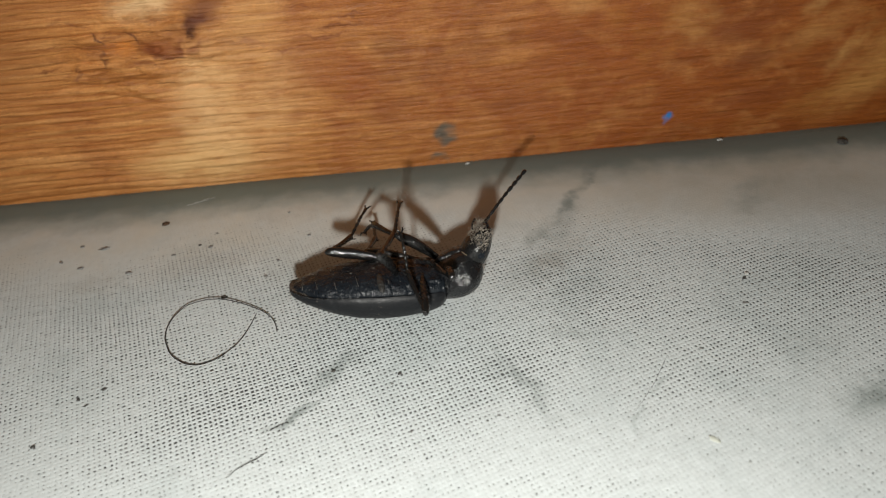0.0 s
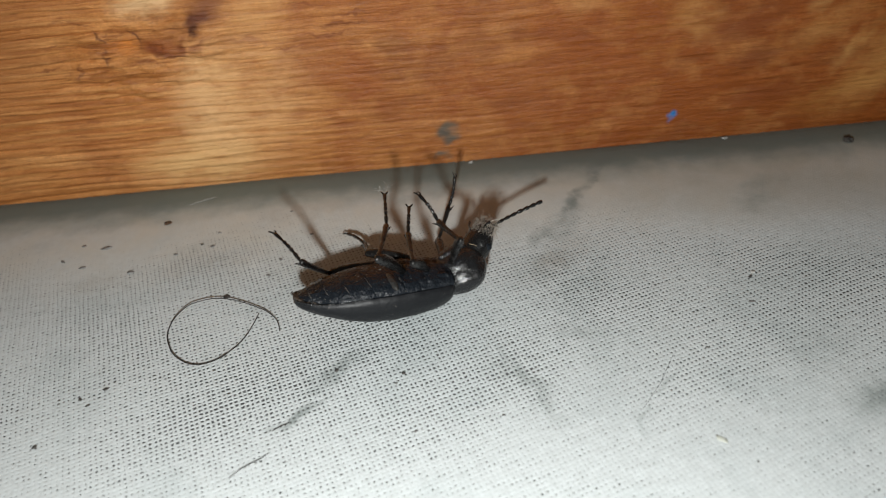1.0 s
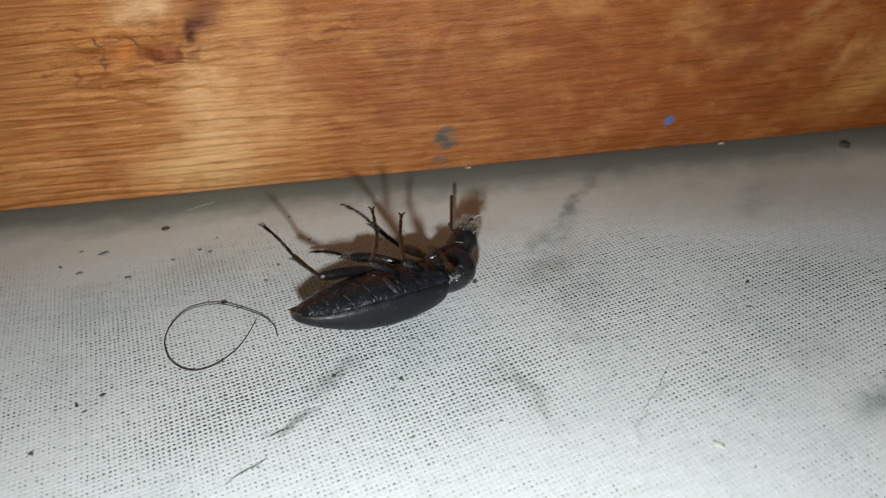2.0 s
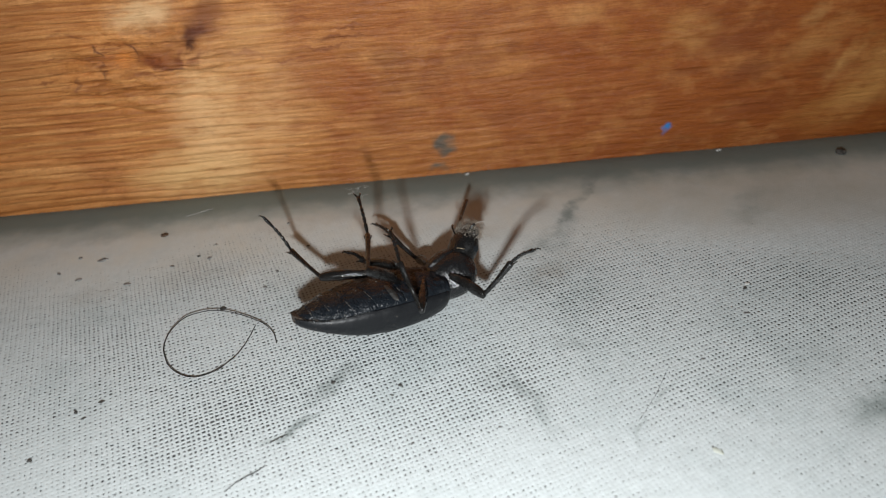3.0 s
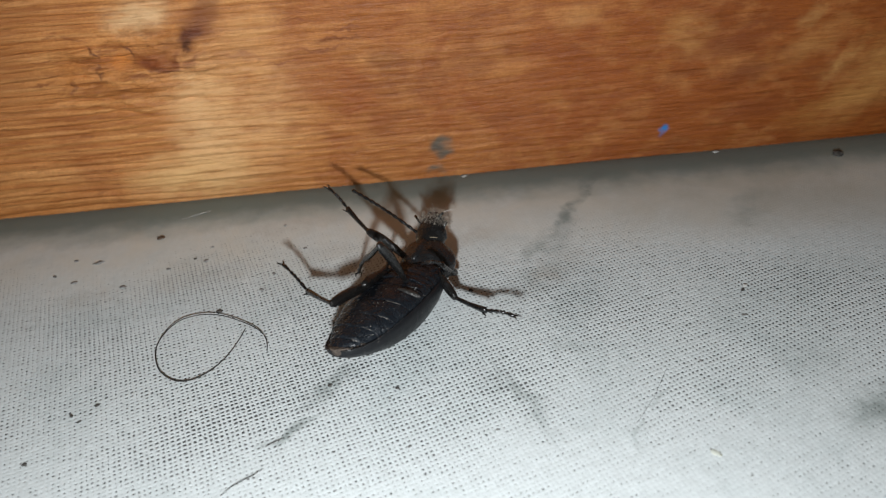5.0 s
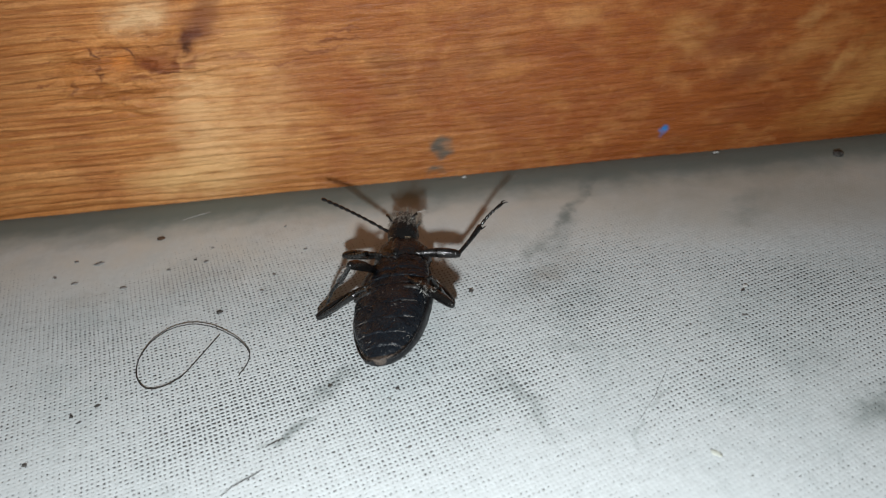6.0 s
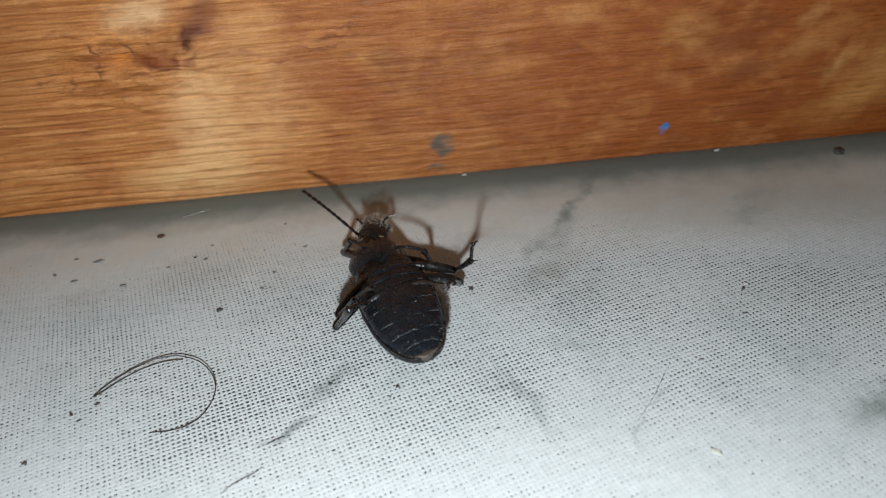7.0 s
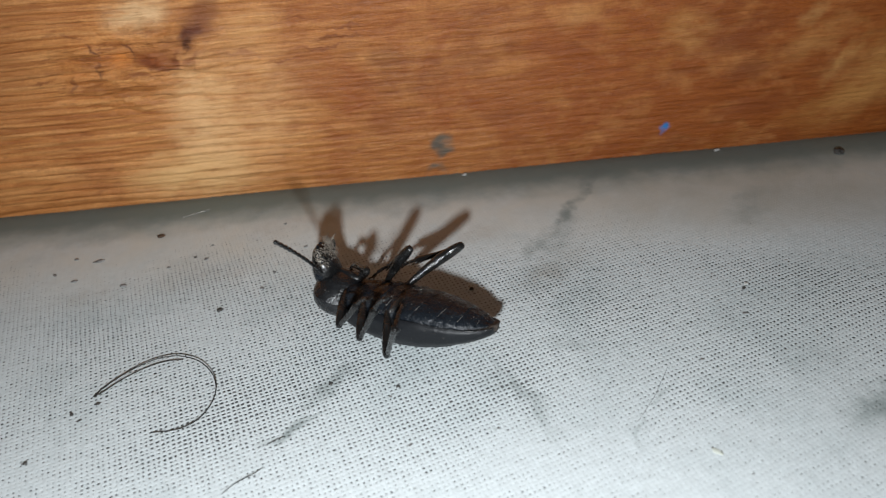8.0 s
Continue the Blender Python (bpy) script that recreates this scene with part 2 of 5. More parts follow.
    for x, z, rx, rz, turn, k, paint in (
        # pale patches, some rubbed bare; broad darker ones high at both ends
        (-31, 30, 6.5, 3.2, 8, 0.75, (0.80, 0.47, 0.22)), (-25.5, 17, 5.5, 6.5, 70, 0.4, (0.86, 0.50, 0.23)), (-26.5, 8, 7.5, 9, 5, 0.65, (0.88, 0.54, 0.25)), (-33, 4, 11, 5, 5, 0.65, (0.80, 0.43, 0.17)), (-30, 3, 15, 7, 3, 0.8, (0.86, 0.52, 0.22)), (-58, 24, 17, 14, 0, 0.6, (0.36, 0.135, 0.04)), (58, 30, 28, 7, 0, 0.55, (0.22, 0.06, 0.015)),
        (-21, 13, 21, 15, 65, 0.55, (0.90, 0.51, 0.22)), (-26.5, 15, 7, 14, -10, 0.38, (0.92, 0.57, 0.28)), (-31, 30, 7.5, 4, 5, 0.6, (0.86, 0.56, 0.30)), (-60, 30, 17, 14, 0, 0.6, (0.30, 0.10, 0.027)), (-45, 33, 11, 7, 0, 0.55, (0.32, 0.108, 0.03)),
        (-16, 27, 6, 4, 20, 0.4, (0.72, 0.38, 0.15)), (-17, 12, 7, 8, 10, 0.4, (0.80, 0.42, 0.17)),
        # torn slivers beside the knot
        (-36.4, 23.4, 3.6, 1.7, 4, 0.9, (0.72, 0.25, 0.048)), (-30.4, 23.0, 4.6, 2.0, -10, 0.9, (0.29, 0.072, 0.017)), (-30.6, 22.4, 3.8, 1.0, -14, 0.7, (0.20, 0.046, 0.012)), (-33.0, 21.0, 4.0, 0.5, -4, 0.6, (0.22, 0.055, 0.015)), (-25.5, 22.6, 3.0, 1.1, 35, 0.7, (0.24, 0.066, 0.022)), (-29.0, 21.4, 2.6, 0.6, -18, 0.8, (0.14, 0.034, 0.012)),
        (-38.6, 25.0, 1.7, 0.42, -55, 0.85, (0.12, 0.034, 0.012)), (-39.4, 22.0, 1.9, 0.42, -80, 0.8, (0.13, 0.036, 0.012)), (-34.2, 24.6, 2.4, 0.45, -50, 0.8, (0.14, 0.036, 0.012)), (-43.6, 20.4, 1.8, 0.4, 65, 0.65, (0.18, 0.05, 0.015)),
        (-46.5, 24.8, 2.6, 0.35, 12, 0.6, (0.18, 0.05, 0.015)), (-48, 21.0, 3.2, 0.3, 8, 0.6, (0.18, 0.05, 0.015)), (-41, 27.6, 2.6, 0.35, -20, 0.6, (0.18, 0.05, 0.016)),
        # the knot
        (-27.5, 24.5, 5.0, 2.8, 20, 0.5, (0.36, 0.12, 0.04)),         (-22.2, 28.2, 7.0, 4.0, 55, 0.65, (0.38, 0.15, 0.055)), (-22.4, 29.0, 6.6, 3.0, 57, 0.85, (0.25, 0.080, 0.026)), (-24.4, 26.6, 3.2, 1.6, 57, 0.9, (0.135, 0.034, 0.014)), (-27.6, 22.8, 2.4, 1.0, 60, 0.8, (0.22, 0.055, 0.017)), (-20.5, 31.5, 3.0, 1.6, 40, 0.6, (0.36, 0.15, 0.05)), (-25.2, 25.0, 1.3, 0.7, 50, 0.8, (0.07, 0.018, 0.010)),
        (-18, 23.0, 5.0, 0.8, -6, 0.45, (0.30, 0.10, 0.05)), (-13, 10, 4.0, 1.6, 5, 0.5, (0.34, 0.10, 0.025)),
        (-4, 24.2, 6.0, 0.42, 2, 0.8, (0.20, 0.055, 0.016)), (-5.5, 22.9, 7.0, 0.36, 2, 0.7, (0.22, 0.06, 0.018)), (-2.5, 25.5, 5.0, 0.36, 3, 0.7, (0.22, 0.06, 0.018)), (-12, 21.4, 5.0, 0.3, 1, 0.6, (0.24, 0.065, 0.02)), (-9, 27.5, 5.0, 0.3, 2, 0.6, (0.24, 0.065, 0.02)),
        (3, 20, 4.5, 2.6, 0, 0.5, (0.20, 0.065, 0.018)), (1.5, 9, 5, 2.5, 0, 0.4, (0.25, 0.07, 0.016)),
        # grey scuffs
        (11.0, 4.4, 2.9, 2.9, 5, 0.5, (0.22, 0.17, 0.12)), (11.0, 5.6, 2.8, 1.2, 12, 0.9, (0.13, 0.115, 0.09)), (10.0, 4.2, 1.4, 2.4, 10, 0.9, (0.095, 0.09, 0.075)), (11.6, 3.0, 2.6, 1.2, 8, 0.9, (0.11, 0.10, 0.08)),
        (9.8, 0.3, 2.6, 1.2, 12, 0.85, (0.13, 0.115, 0.09)), (58, 18, 9, 3.5, 8, 0.65, (0.22, 0.055, 0.014)), (72, 17, 9, 4, 35, 0.5, (0.58, 0.28, 0.085)), (49, 21, 5, 3.5, 30, 0.5, (0.64, 0.31, 0.095)),
        (86, 12, 11, 9, 35, 0.75, (0.58, 0.28, 0.08)), (81, 6, 12, 6, 40, 0.75, (0.56, 0.26, 0.07)), (77.5, 13, 7, 2.2, 55, 0.7, (0.68, 0.36, 0.115)), (74, 4, 7, 3, 20, 0.6, (0.50, 0.22, 0.055)), (62, 13, 6, 3, 10, 0.6, (0.20, 0.05, 0.013)), (51.5, 19.5, 5, 4.5, 20, 0.5, (0.60, 0.29, 0.09)), (70, 21, 4, 2, 50, 0.6, (0.60, 0.32, 0.11)), (64, 6, 10, 2.5, 5, 0.5, (0.24, 0.06, 0.015)), (33, 24, 4, 3, 20, 0.45, (0.62, 0.30, 0.10)),
        (49.0, 3.2, 1.25, 0.95, 55, 1.0, (0.03, 0.22, 0.58)),
    ):
        f = n.math("MULTIPLY", n.spot(flat.outputs[0], x * MM + o, z * MM + o, rx * MM, rz * MM, turn, 0.1), k)
        if paint[0] > 0.3:
            f = n.math("MULTIPLY", f, uneven)
        colour = n.mix(f, colour, paint)
    # splintered steps beside the knot
    torn = n.spot(flat.outputs[0], -0.0335 + o, 0.0235 + o, 0.018, 0.0085, 8, 0.35)
    chips = n.math("DIVIDE", n.math("FLOOR", n.math("MULTIPLY", n.noise(stretched(0.42, moved.outputs[0]), 420, 3, 0.6, 0.4), 11.0)), 11.0)
    shade = n.ramp(chips, [(0.30, (0.72, 0.66, 0.60)), (0.45, (0.96, 0.94, 0.91)), (0.62, (1.14, 1.16, 1.18))])
    colour = n.mix(torn, colour, n.mix(1.0, colour, shade, "MULTIPLY"))
    # the whole board's colour scaled down evenly
    colour = n.mix(1.0, colour, (0.92, 0.92, 0.92), "MULTIPLY")
    plain = n.math("SUBTRACT", 1.0, n.math("MULTIPLY", age, 0.85))
    height = n.math("ADD", n.math("ADD", n.math("MULTIPLY", grain, 0.8), n.math("MULTIPLY", fibre, 0.3)), n.math("MULTIPLY", crack, 0.8))
    height = n.math("ADD", height, n.math("MULTIPLY", n.math("MULTIPLY", ridges.outputs["Fac"], plain), 0.6))
    height = n.math("ADD", height, n.math("MULTIPLY", n.math("MULTIPLY", chips, torn), 2.6))
    n.bump(height, 0.8, 0.0007)
    rough = n.ramp(wear, [(0.3, (0.36, 0.36, 0.36)), (0.7, (0.62, 0.62, 0.62))])
    return n.set(Base_Color=colour, Roughness=rough, Specular_IOR_Level=0.4)


def make_chitin(name, base, rough, dust, gloss=0.38, rugged=0.25, scale=2500, pitted=0.45):
    n = Nodes(name)
    v = n.coords()
    f = n.noise(v, scale * 0.25, 5, 0.65)
    fleck = n.ramp(n.noise(v, scale * 0.9, 2, 0.5), [(0.70, (0, 0, 0)), (0.78, (0.45, 0.45, 0.45))])
    colour = n.mix(n.ramp(f, [(0.54, (0, 0, 0)), (0.76, (dust, dust, dust))]), base, (0.058, 0.063, 0.069))
    colour = n.mix(fleck, colour, (0.14, 0.125, 0.11))
    r = n.ramp(n.noise(v, scale * 0.3, 3), [(0.3, (rough - 0.06,) * 3), (0.7, (rough + 0.14,) * 3)])
    pits = n.noise(v, scale, 3, 0.6)
    waves = n.noise(v, scale * 0.24, 4, 0.65, 0.5)
    n.bump(n.math("ADD", n.math("MULTIPLY", pits, pitted), n.math("MULTIPLY", waves, 1.3)), rugged, 0.0004)
    return n.set(Base_Color=colour, Roughness=r, Specular_IOR_Level=gloss)


def make_plain(name, a, b, scale, rough=0.8):
    n = Nodes(name)
    return n.set(Base_Color=n.ramp(n.noise(n.coords(), scale, 4), [(0.3, a), (0.7, b)]), Roughness=rough)


CLOTH, BACKING, WOOD = make_cloth(), make_backing(), make_wood()
SHELL = make_chitin("dull_black_chitin", (0.0072, 0.0079, 0.0094), 0.40, 0.10, 0.25, 0.18)
BELLY = make_chitin("glossy_black_chitin", (0.0080, 0.0104, 0.0138), 0.22, 0.24, 0.2, 0.85, pitted=0.3)
POLISHED = make_chitin("polished_black_chitin", (0.008, 0.0085, 0.0095), 0.22, 0.12, 0.50, 0.7, pitted=0.25)
HEAD = make_chitin("rough_black_chitin", (0.007, 0.007, 0.0072), 0.2, 0.2, 0.40, 0.5, pitted=0.25)
LIMB = make_chitin("leg_chitin", (0.0066, 0.0062, 0.006), 0.17, 0.16, 0.56, 0.45)
FEELER = make_chitin("beaded_black_chitin", (0.007, 0.0072, 0.0075), 0.14, 0.1, 0.85, 0.25, pitted=0.2)
PLATE = make_chitin("worn_grey_chitin", (0.022, 0.021, 0.020), 0.3, 0.5, 0.5, 0.8, pitted=0.4)
TAIL = make_plain("torn_brown_membrane", (0.006, 0.005, 0.0045), (0.105, 0.08, 0.062), 2600, 0.7)
MEMBRANE = make_plain("pale_membrane", (0.13, 0.095, 0.06), (0.34, 0.27, 0.18), 1500, 0.5)
DUST = make_plain("grey_lint", (0.09, 0.074, 0.06), (0.42, 0.37, 0.31), 1500)
HAIR = make_plain("black_hair", (0.006, 0.0055, 0.005), (0.016, 0.014, 0.012), 900, 0.5)
SOIL = make_plain("dark_dirt", (0.018, 0.018, 0.018), (0.075, 0.068, 0.06), 2500)
RUST = make_plain("brown_dirt", (0.035, 0.018, 0.009), (0.10, 0.055, 0.03), 2500)
GREY = make_plain("grey_dirt", (0.10, 0.10, 0.095), (0.24, 0.23, 0.22), 2500)
CRUMB = make_plain("tan_crumb", (0.47, 0.49, 0.43), (0.54, 0.56, 0.50), 1500)
SUTURE = make_plain("pale_suture", (0.02, 0.019, 0.018), (0.19, 0.175, 0.16), 1500, 0.3)
GRAIN = make_plain("pale_grains", (0.12, 0.11, 0.10), (0.40, 0.38, 0.34), 900)
LINT = make_plain("white_lint", (0.35, 0.35, 0.33), (0.62, 0.62, 0.6), 1500)


# ---- mesh helpers (all lengths in millimetres) ----
def link(name, bm, material, parent=None, label="", smooth=True):
    me = bpy.data.meshes.new(name)
    bm.normal_update()
    for f in bm.faces:
        f.smooth = smooth
    bm.to_mesh(me)
    bm.free()
    me.transform(Matrix.Scale(MM, 4))
    me.materials.append(material)
    ob = new(name, me)
    if parent:
        ob.parent = parent
    return tagged(ob, label)


def part(name, bm, material, parent, label=""):
    return link(name, bm, material, parent, label)


def bridge(bm, rings, closed=True, caps=True):
    loops = [[bm.verts.new(p) for p in ring] for ring in rings]
    n = len(loops[0])
    for a, b in zip(loops, loops[1:]):
        for i in range(n if closed else n - 1):
            j = (i + 1) % n
            bm.faces.new((a[i], a[j], b[j], b[i]))
    if caps and closed:
        bm.faces.new(loops[0][::-1])
        bm.faces.new(loops[-1])
    bmesh.ops.recalc_face_normals(bm, faces=bm.faces[:])
    return bm


def tube(bm, points, radii, sides=8):
    """A round tube along points with a radius at each."""
    pts = [Vector(p) for p in points]
    rings, up = [], Vector((0.13, 0.21, 0.97))
    for k, p in enumerate(pts):
        d = (pts[min(k + 1, len(pts) - 1)] - pts[max(k - 1, 0)]).normalized()
        side = d.cross(up).normalized()
        top = side.cross(d).normalized()
        rings.append([p + radii[k] * (math.cos(a) * side + math.sin(a) * top) for a in (2 * math.pi * i / sides for i in range(sides))])
    return bridge(bm, rings)


def limb(bm, profile, flat=1.0, sides=10, bow=0.0):
    """A tapered limb along +x: rows of x, radius; flat squeezes it in y, bow bends it to +z."""
    top = profile[-1][0]
    rings = []
    for x, r in profile:
        z = bow * math.sin(math.pi * x / top)
        rings.append([(x, r * flat * math.cos(a), z + r * math.sin(a)) for a in (2 * math.pi * i / sides for i in range(sides))])
    return bridge(bm, rings)


def curve_at(table, x):
    xs, ys = zip(*table)
    return float(np.interp(x, xs, ys))


# ---- the place: cloth floor, board, room ----
WEAVE_TURN, PITCH = 18.0, 0.56
X0, X1, Y0, Y1 = -78.0, 100.0, -46.0, 37.0


def cloth_height(x, y):
    """Height of the cloth in millimetres: nearly flat, sagging where it slips under the board."""
    s = np.clip((y - 24.0) / 10.0, 0, 2)
    return 0.12 * np.sin(x * 0.11 + 0.7) * np.cos(y * 0.13) - 1.9 * s * s


def thread_mesh(along):
    """All threads of one direction as rounded ribbons that go over and under the others."""
    c, s = math.cos(radians(WEAVE_TURN)), math.sin(radians(WEAVE_TURN))
    rng = np.random.default_rng(3 + along)
    reach = 118
    count = int(2 * reach / PITCH)
    verts, faces, base = [], [], 0
    for k in range(count):
        a = -reach + k * PITCH
        b = np.arange(-reach, reach, PITCH / 2)
        b = b + 0.25 * PITCH
        wob = 0.035 * np.sin(b * 0.9 + k * 1.7) + 0.05 * np.sin(b * 0.23 + k * 0.13) + rng.normal(0, 0.024, b.size)
        u, w = (a + wob, b) if along else (b, a + wob)
        x, y = c * u - s * w + 10, s * u + c * w - 4
        keep = (x > X0) & (x < X1) & (y > Y0) & (y < Y1)
        if keep.sum() < 3:
            continue
        i0, i1 = np.flatnonzero(keep)[[0, -1]]
        x, y, bb = x[i0:i1 + 1], y[i0:i1 + 1], b[i0:i1 + 1]
        phase = np.cos(math.pi * ((bb + reach - 0.25 * PITCH) / PITCH + k + along))
        # the mesh is open in front and clogged towards the board
        clog = np.clip((y - np.interp(x, [-10, 8, 22, 50, 85], [9.0, 8.0, 3.5, 0.0, -5.0]) + 2 * np.sin(x * 0.13 + 0.05 * y)) / 13, 0, 1)
        loose = 0.022 * np.sin(x * 0.21 + 1.3 * np.sin(y * 0.17)) * np.cos(y * 0.19 + 0.6)
        wide = ((0.165 if along else 0.195) + 0.015 * np.sin(bb * 0.7 + k * 2.1) + loose + rng.normal(0, 0.03, bb.size)).clip(0.10, 0.25) + clog * 0.13
        # fuller threads in one corner, thinner where grime has washed out
        wide = wide + 0.035 * np.exp(-(((x - 36) / 30) ** 2 + ((y + 29) / 15) ** 2)) - 0.035 * np.exp(-(((x + 12) / 15) ** 2 + ((y + 13) / 9) ** 2)) + 0.036 * np.clip((-19 - y) / 8, 0, 1) + 0.02 * np.clip((-18 - x) / 20, 0, 1)
        wide = wide - 0.028 * np.exp(-(((x - 16 + 0.37 * (y + 17)) / 3.5) ** 2 + ((y + 17) / 9) ** 2))
        z = cloth_height(x, y) + 0.014 * phase * (1 - 0.8 * clog)
        dx, dy = (c, s) if along else (-s, c)
        m = x.size
        p = np.empty((m, 3, 3))
        for j, (off, dz) in enumerate(((-1, -0.035), (0, 0.018), (1, -0.035))):
            p[:, j, 0], p[:, j, 1], p[:, j, 2] = x + dx * wide * off, y + dy * wide * off, z + dz * (1 - 0.55 * clog)
        verts.append(p.reshape(-1, 3))
        i = np.arange(m - 1)[:, None] * 3 + base
        faces.append(np.concatenate([np.concatenate([i + j, i + j + 1, i + j + 4, i + j + 3], 1) for j in (0, 1)]))
        base += 3 * m
    return np.concatenate(verts) * MM, np.concatenate(faces)


def quad_object(name, verts, faces, material):
    me = bpy.data.meshes.new(name)
    me.vertices.add(len(verts))
    me.vertices.foreach_set("co", verts.ravel())
    me.loops.add(faces.size)
    me.loops.foreach_set("vertex_index", faces.ravel().astype(np.int32))
    me.polygons.add(len(faces))
    me.polygons.foreach_set("loop_start", np.arange(0, faces.size, 4, dtype=np.int32))
    me.polygons.foreach_set("use_smooth", np.ones(len(faces), dtype=bool))
    me.update(calc_edges=True)
    me.materials.append(material)
    return new(name, me)


def grid_object(name, xs, ys, height, material):
    x, y = np.meshgrid(xs, ys)
    v = np.stack([x, y, height(x, y)], -1).reshape(-1, 3) * MM
    w = len(xs)
    i = (np.arange(len(ys) - 1)[:, None] * w + np.arange(w - 1)[None]).ravel()[:, None]
    return quad_object(name, v, np.concatenate([i, i + 1, i + w + 1, i + w], 1), material)


def build_floor():
    xs = np.concatenate([[-260, -150, -100], np.arange(X0, X1 + 1, 3), [140, 200, 280]])
    ys = np.concatenate([[-240, -150, -80], np.arange(Y0, Y1 + 1, 1.5), [60, 100, 150]])
    ground = grid_object("floor", xs, ys, lambda x, y: cloth_height(x, y) - 0.42, BACKING)
    tagged(ground, "dark underlay that shows through the cloth's open mesh", "floor", kind="structure")
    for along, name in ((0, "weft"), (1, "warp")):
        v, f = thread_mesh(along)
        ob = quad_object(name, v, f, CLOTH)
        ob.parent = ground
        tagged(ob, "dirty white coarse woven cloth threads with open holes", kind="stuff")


BOARD_Y, BOARD_Z = 33.0, -2.6


def board_relief(x, z):
    """Depth of the board's face in millimetres: raised grain, and chipped steps round the knot."""
    warp = 0.5 * np.sin(x * 0.045 + 0.4) + 0.2 * np.sin(x * 0.17 + z * 0.2)
    left = np.clip((5 - x) / 45, 0.15, 1)
    ridge = np.sin((z + warp) * 4.2 + 0.9 * np.sin(x * 0.06 + z * 0.8)) * (0.6 + 0.4 * np.sin(x * 0.23 + z * 1.3)) + 0.3 * np.sin((z + warp) * 8.3 + np.sin(x * 0.11))
    r = 0.17 * left * np.where(ridge > 0, ridge, 1.5 * ridge)
    # torn slivers beside the knot, in steps
    torn = np.clip(2.2 * (1 - ((x + 34) / 14.0) ** 2 - ((z - 24 - 0.1 * (x + 34)) / 7.5) ** 2), 0, 1)
    rough = np.array([noise.noise(Vector((a * 0.16, c * 0.75, 3.1))) + 0.5 * noise.noise(Vector((a * 0.5, c * 1.6, 7.7))) for a, c in zip(np.ravel(x), np.ravel(z))]).reshape(np.shape(x))
    r = r + torn * 0.6 * (np.floor(rough * 3.2) / 3.2)
    r = r + 0.10 * rough * left
    knot = np.clip(1 - ((x + 24) / 4.5) ** 2 - ((z - 27.5) / 4.5) ** 2, 0, 1)
    return r + 0.5 * knot


def build_board():
    xs = np.arange(-130, 171, 0.5)
    zs = np.concatenate([[0, 0.25, 0.6], np.arange(1.0, 40, 0.17), np.arange(40, 50, 2)])
    nx = len(xs)
    rows = []
    for z in zs:
        edge = max(0.0, 0.6 - z)
        y = -board_relief(xs, np.full(nx, z)) * min(1, z / 1.0) + edge * 0.8
        rows.append(np.stack([xs, y, np.full(nx, z) + 0.12 * np.sin(xs * 0.31) * (z < 0.3) + 0.06 * np.sin(xs * 1.7) * (z < 0.3)], -1))
    top = zs[-1]
    rows.append(np.stack([xs, np.full(nx, 21.0), np.full(nx, top)], -1))
    rows.append(np.stack([xs, np.full(nx, 21.0), np.full(nx, 0.0)], -1))
    rows.append(rows[0].copy())
    v = np.concatenate(rows)
    v[:, 1] += BOARD_Y
    v[:, 2] += BOARD_Z
    i = (np.arange(len(rows) - 1)[:, None] * nx + np.arange(nx - 1)[None]).ravel()[:, None]
    ob = quad_object("wooden_board", v * MM, np.concatenate([i, i + 1, i + nx + 1, i + nx], 1), WOOD)
    tagged(ob, "orange-brown varnished pine board with a knot, standing on edge", "board")
    return ob


# ---- the beetle: x towards the head, z towards the belly, back on the cloth ----
WIDTH = [(-12.1, 0.75), (-12.05, 1.0), (-11.95, 1.3), (-11.8, 1.55), (-11.6, 1.78), (-11.2, 2.12), (-10.85, 2.36), (-10.0, 2.82), (-9.0, 3.28), (-7.5, 3.82), (-5.9, 4.22), (-4.0, 4.55), (-1.0, 4.82), (2.0, 4.78), (4.5, 4.5), (6.0, 4.15), (6.7, 3.8), (7.1, 3.3)]
BACK = [(-12.1, 3.85), (-11.9, 3.62), (-11.5, 3.3), (-10.6, 2.78), (-9.0, 2.05), (-6.5, 1.05), (-4.0, 0.35), (-1.0, 0.0), (2.0, 0.1), (4.5, 0.4), (6.0, 0.8), (6.7, 1.2), (7.1, 1.7)]
RIM = [(-12.1, 4.62), (-11.0, 4.38), (-9.5, 4.2), (-7.5, 4.25), (-4.0, 4.45), (2.0, 4.4), (6.9, 4.1)]
SEAM = [(-12.1, 4.62), (-11.0, 4.4), (-9.5, 4.22), (-7.5, 4.27), (-4.0, 4.46), (2.0, 4.4), (6.9, 4.05)]
CREST = [(-12.1, 4.8), (-11.6, 4.95), (-11.0, 5.15), (-10.0, 5.45), (-8.0, 5.98), (-4.0, 6.5), (0.0, 6.6), (4.0, 6.4), (7.0, 5.9)]


def shell_ring(x, grow=1.0, arc=24):
    w, b, r = curve_at(WIDTH, x) * grow, curve_at(BACK, x), curve_at(RIM, x)
    pts = []
    for i in range(arc + 1):
        a = math.pi * i / arc
        c, s = math.cos(a), math.sin(a)
        pts.append((x, w * math.copysign(abs(c) ** 0.85, c), r - (r - b) * grow * s ** 0.75))
    return pts


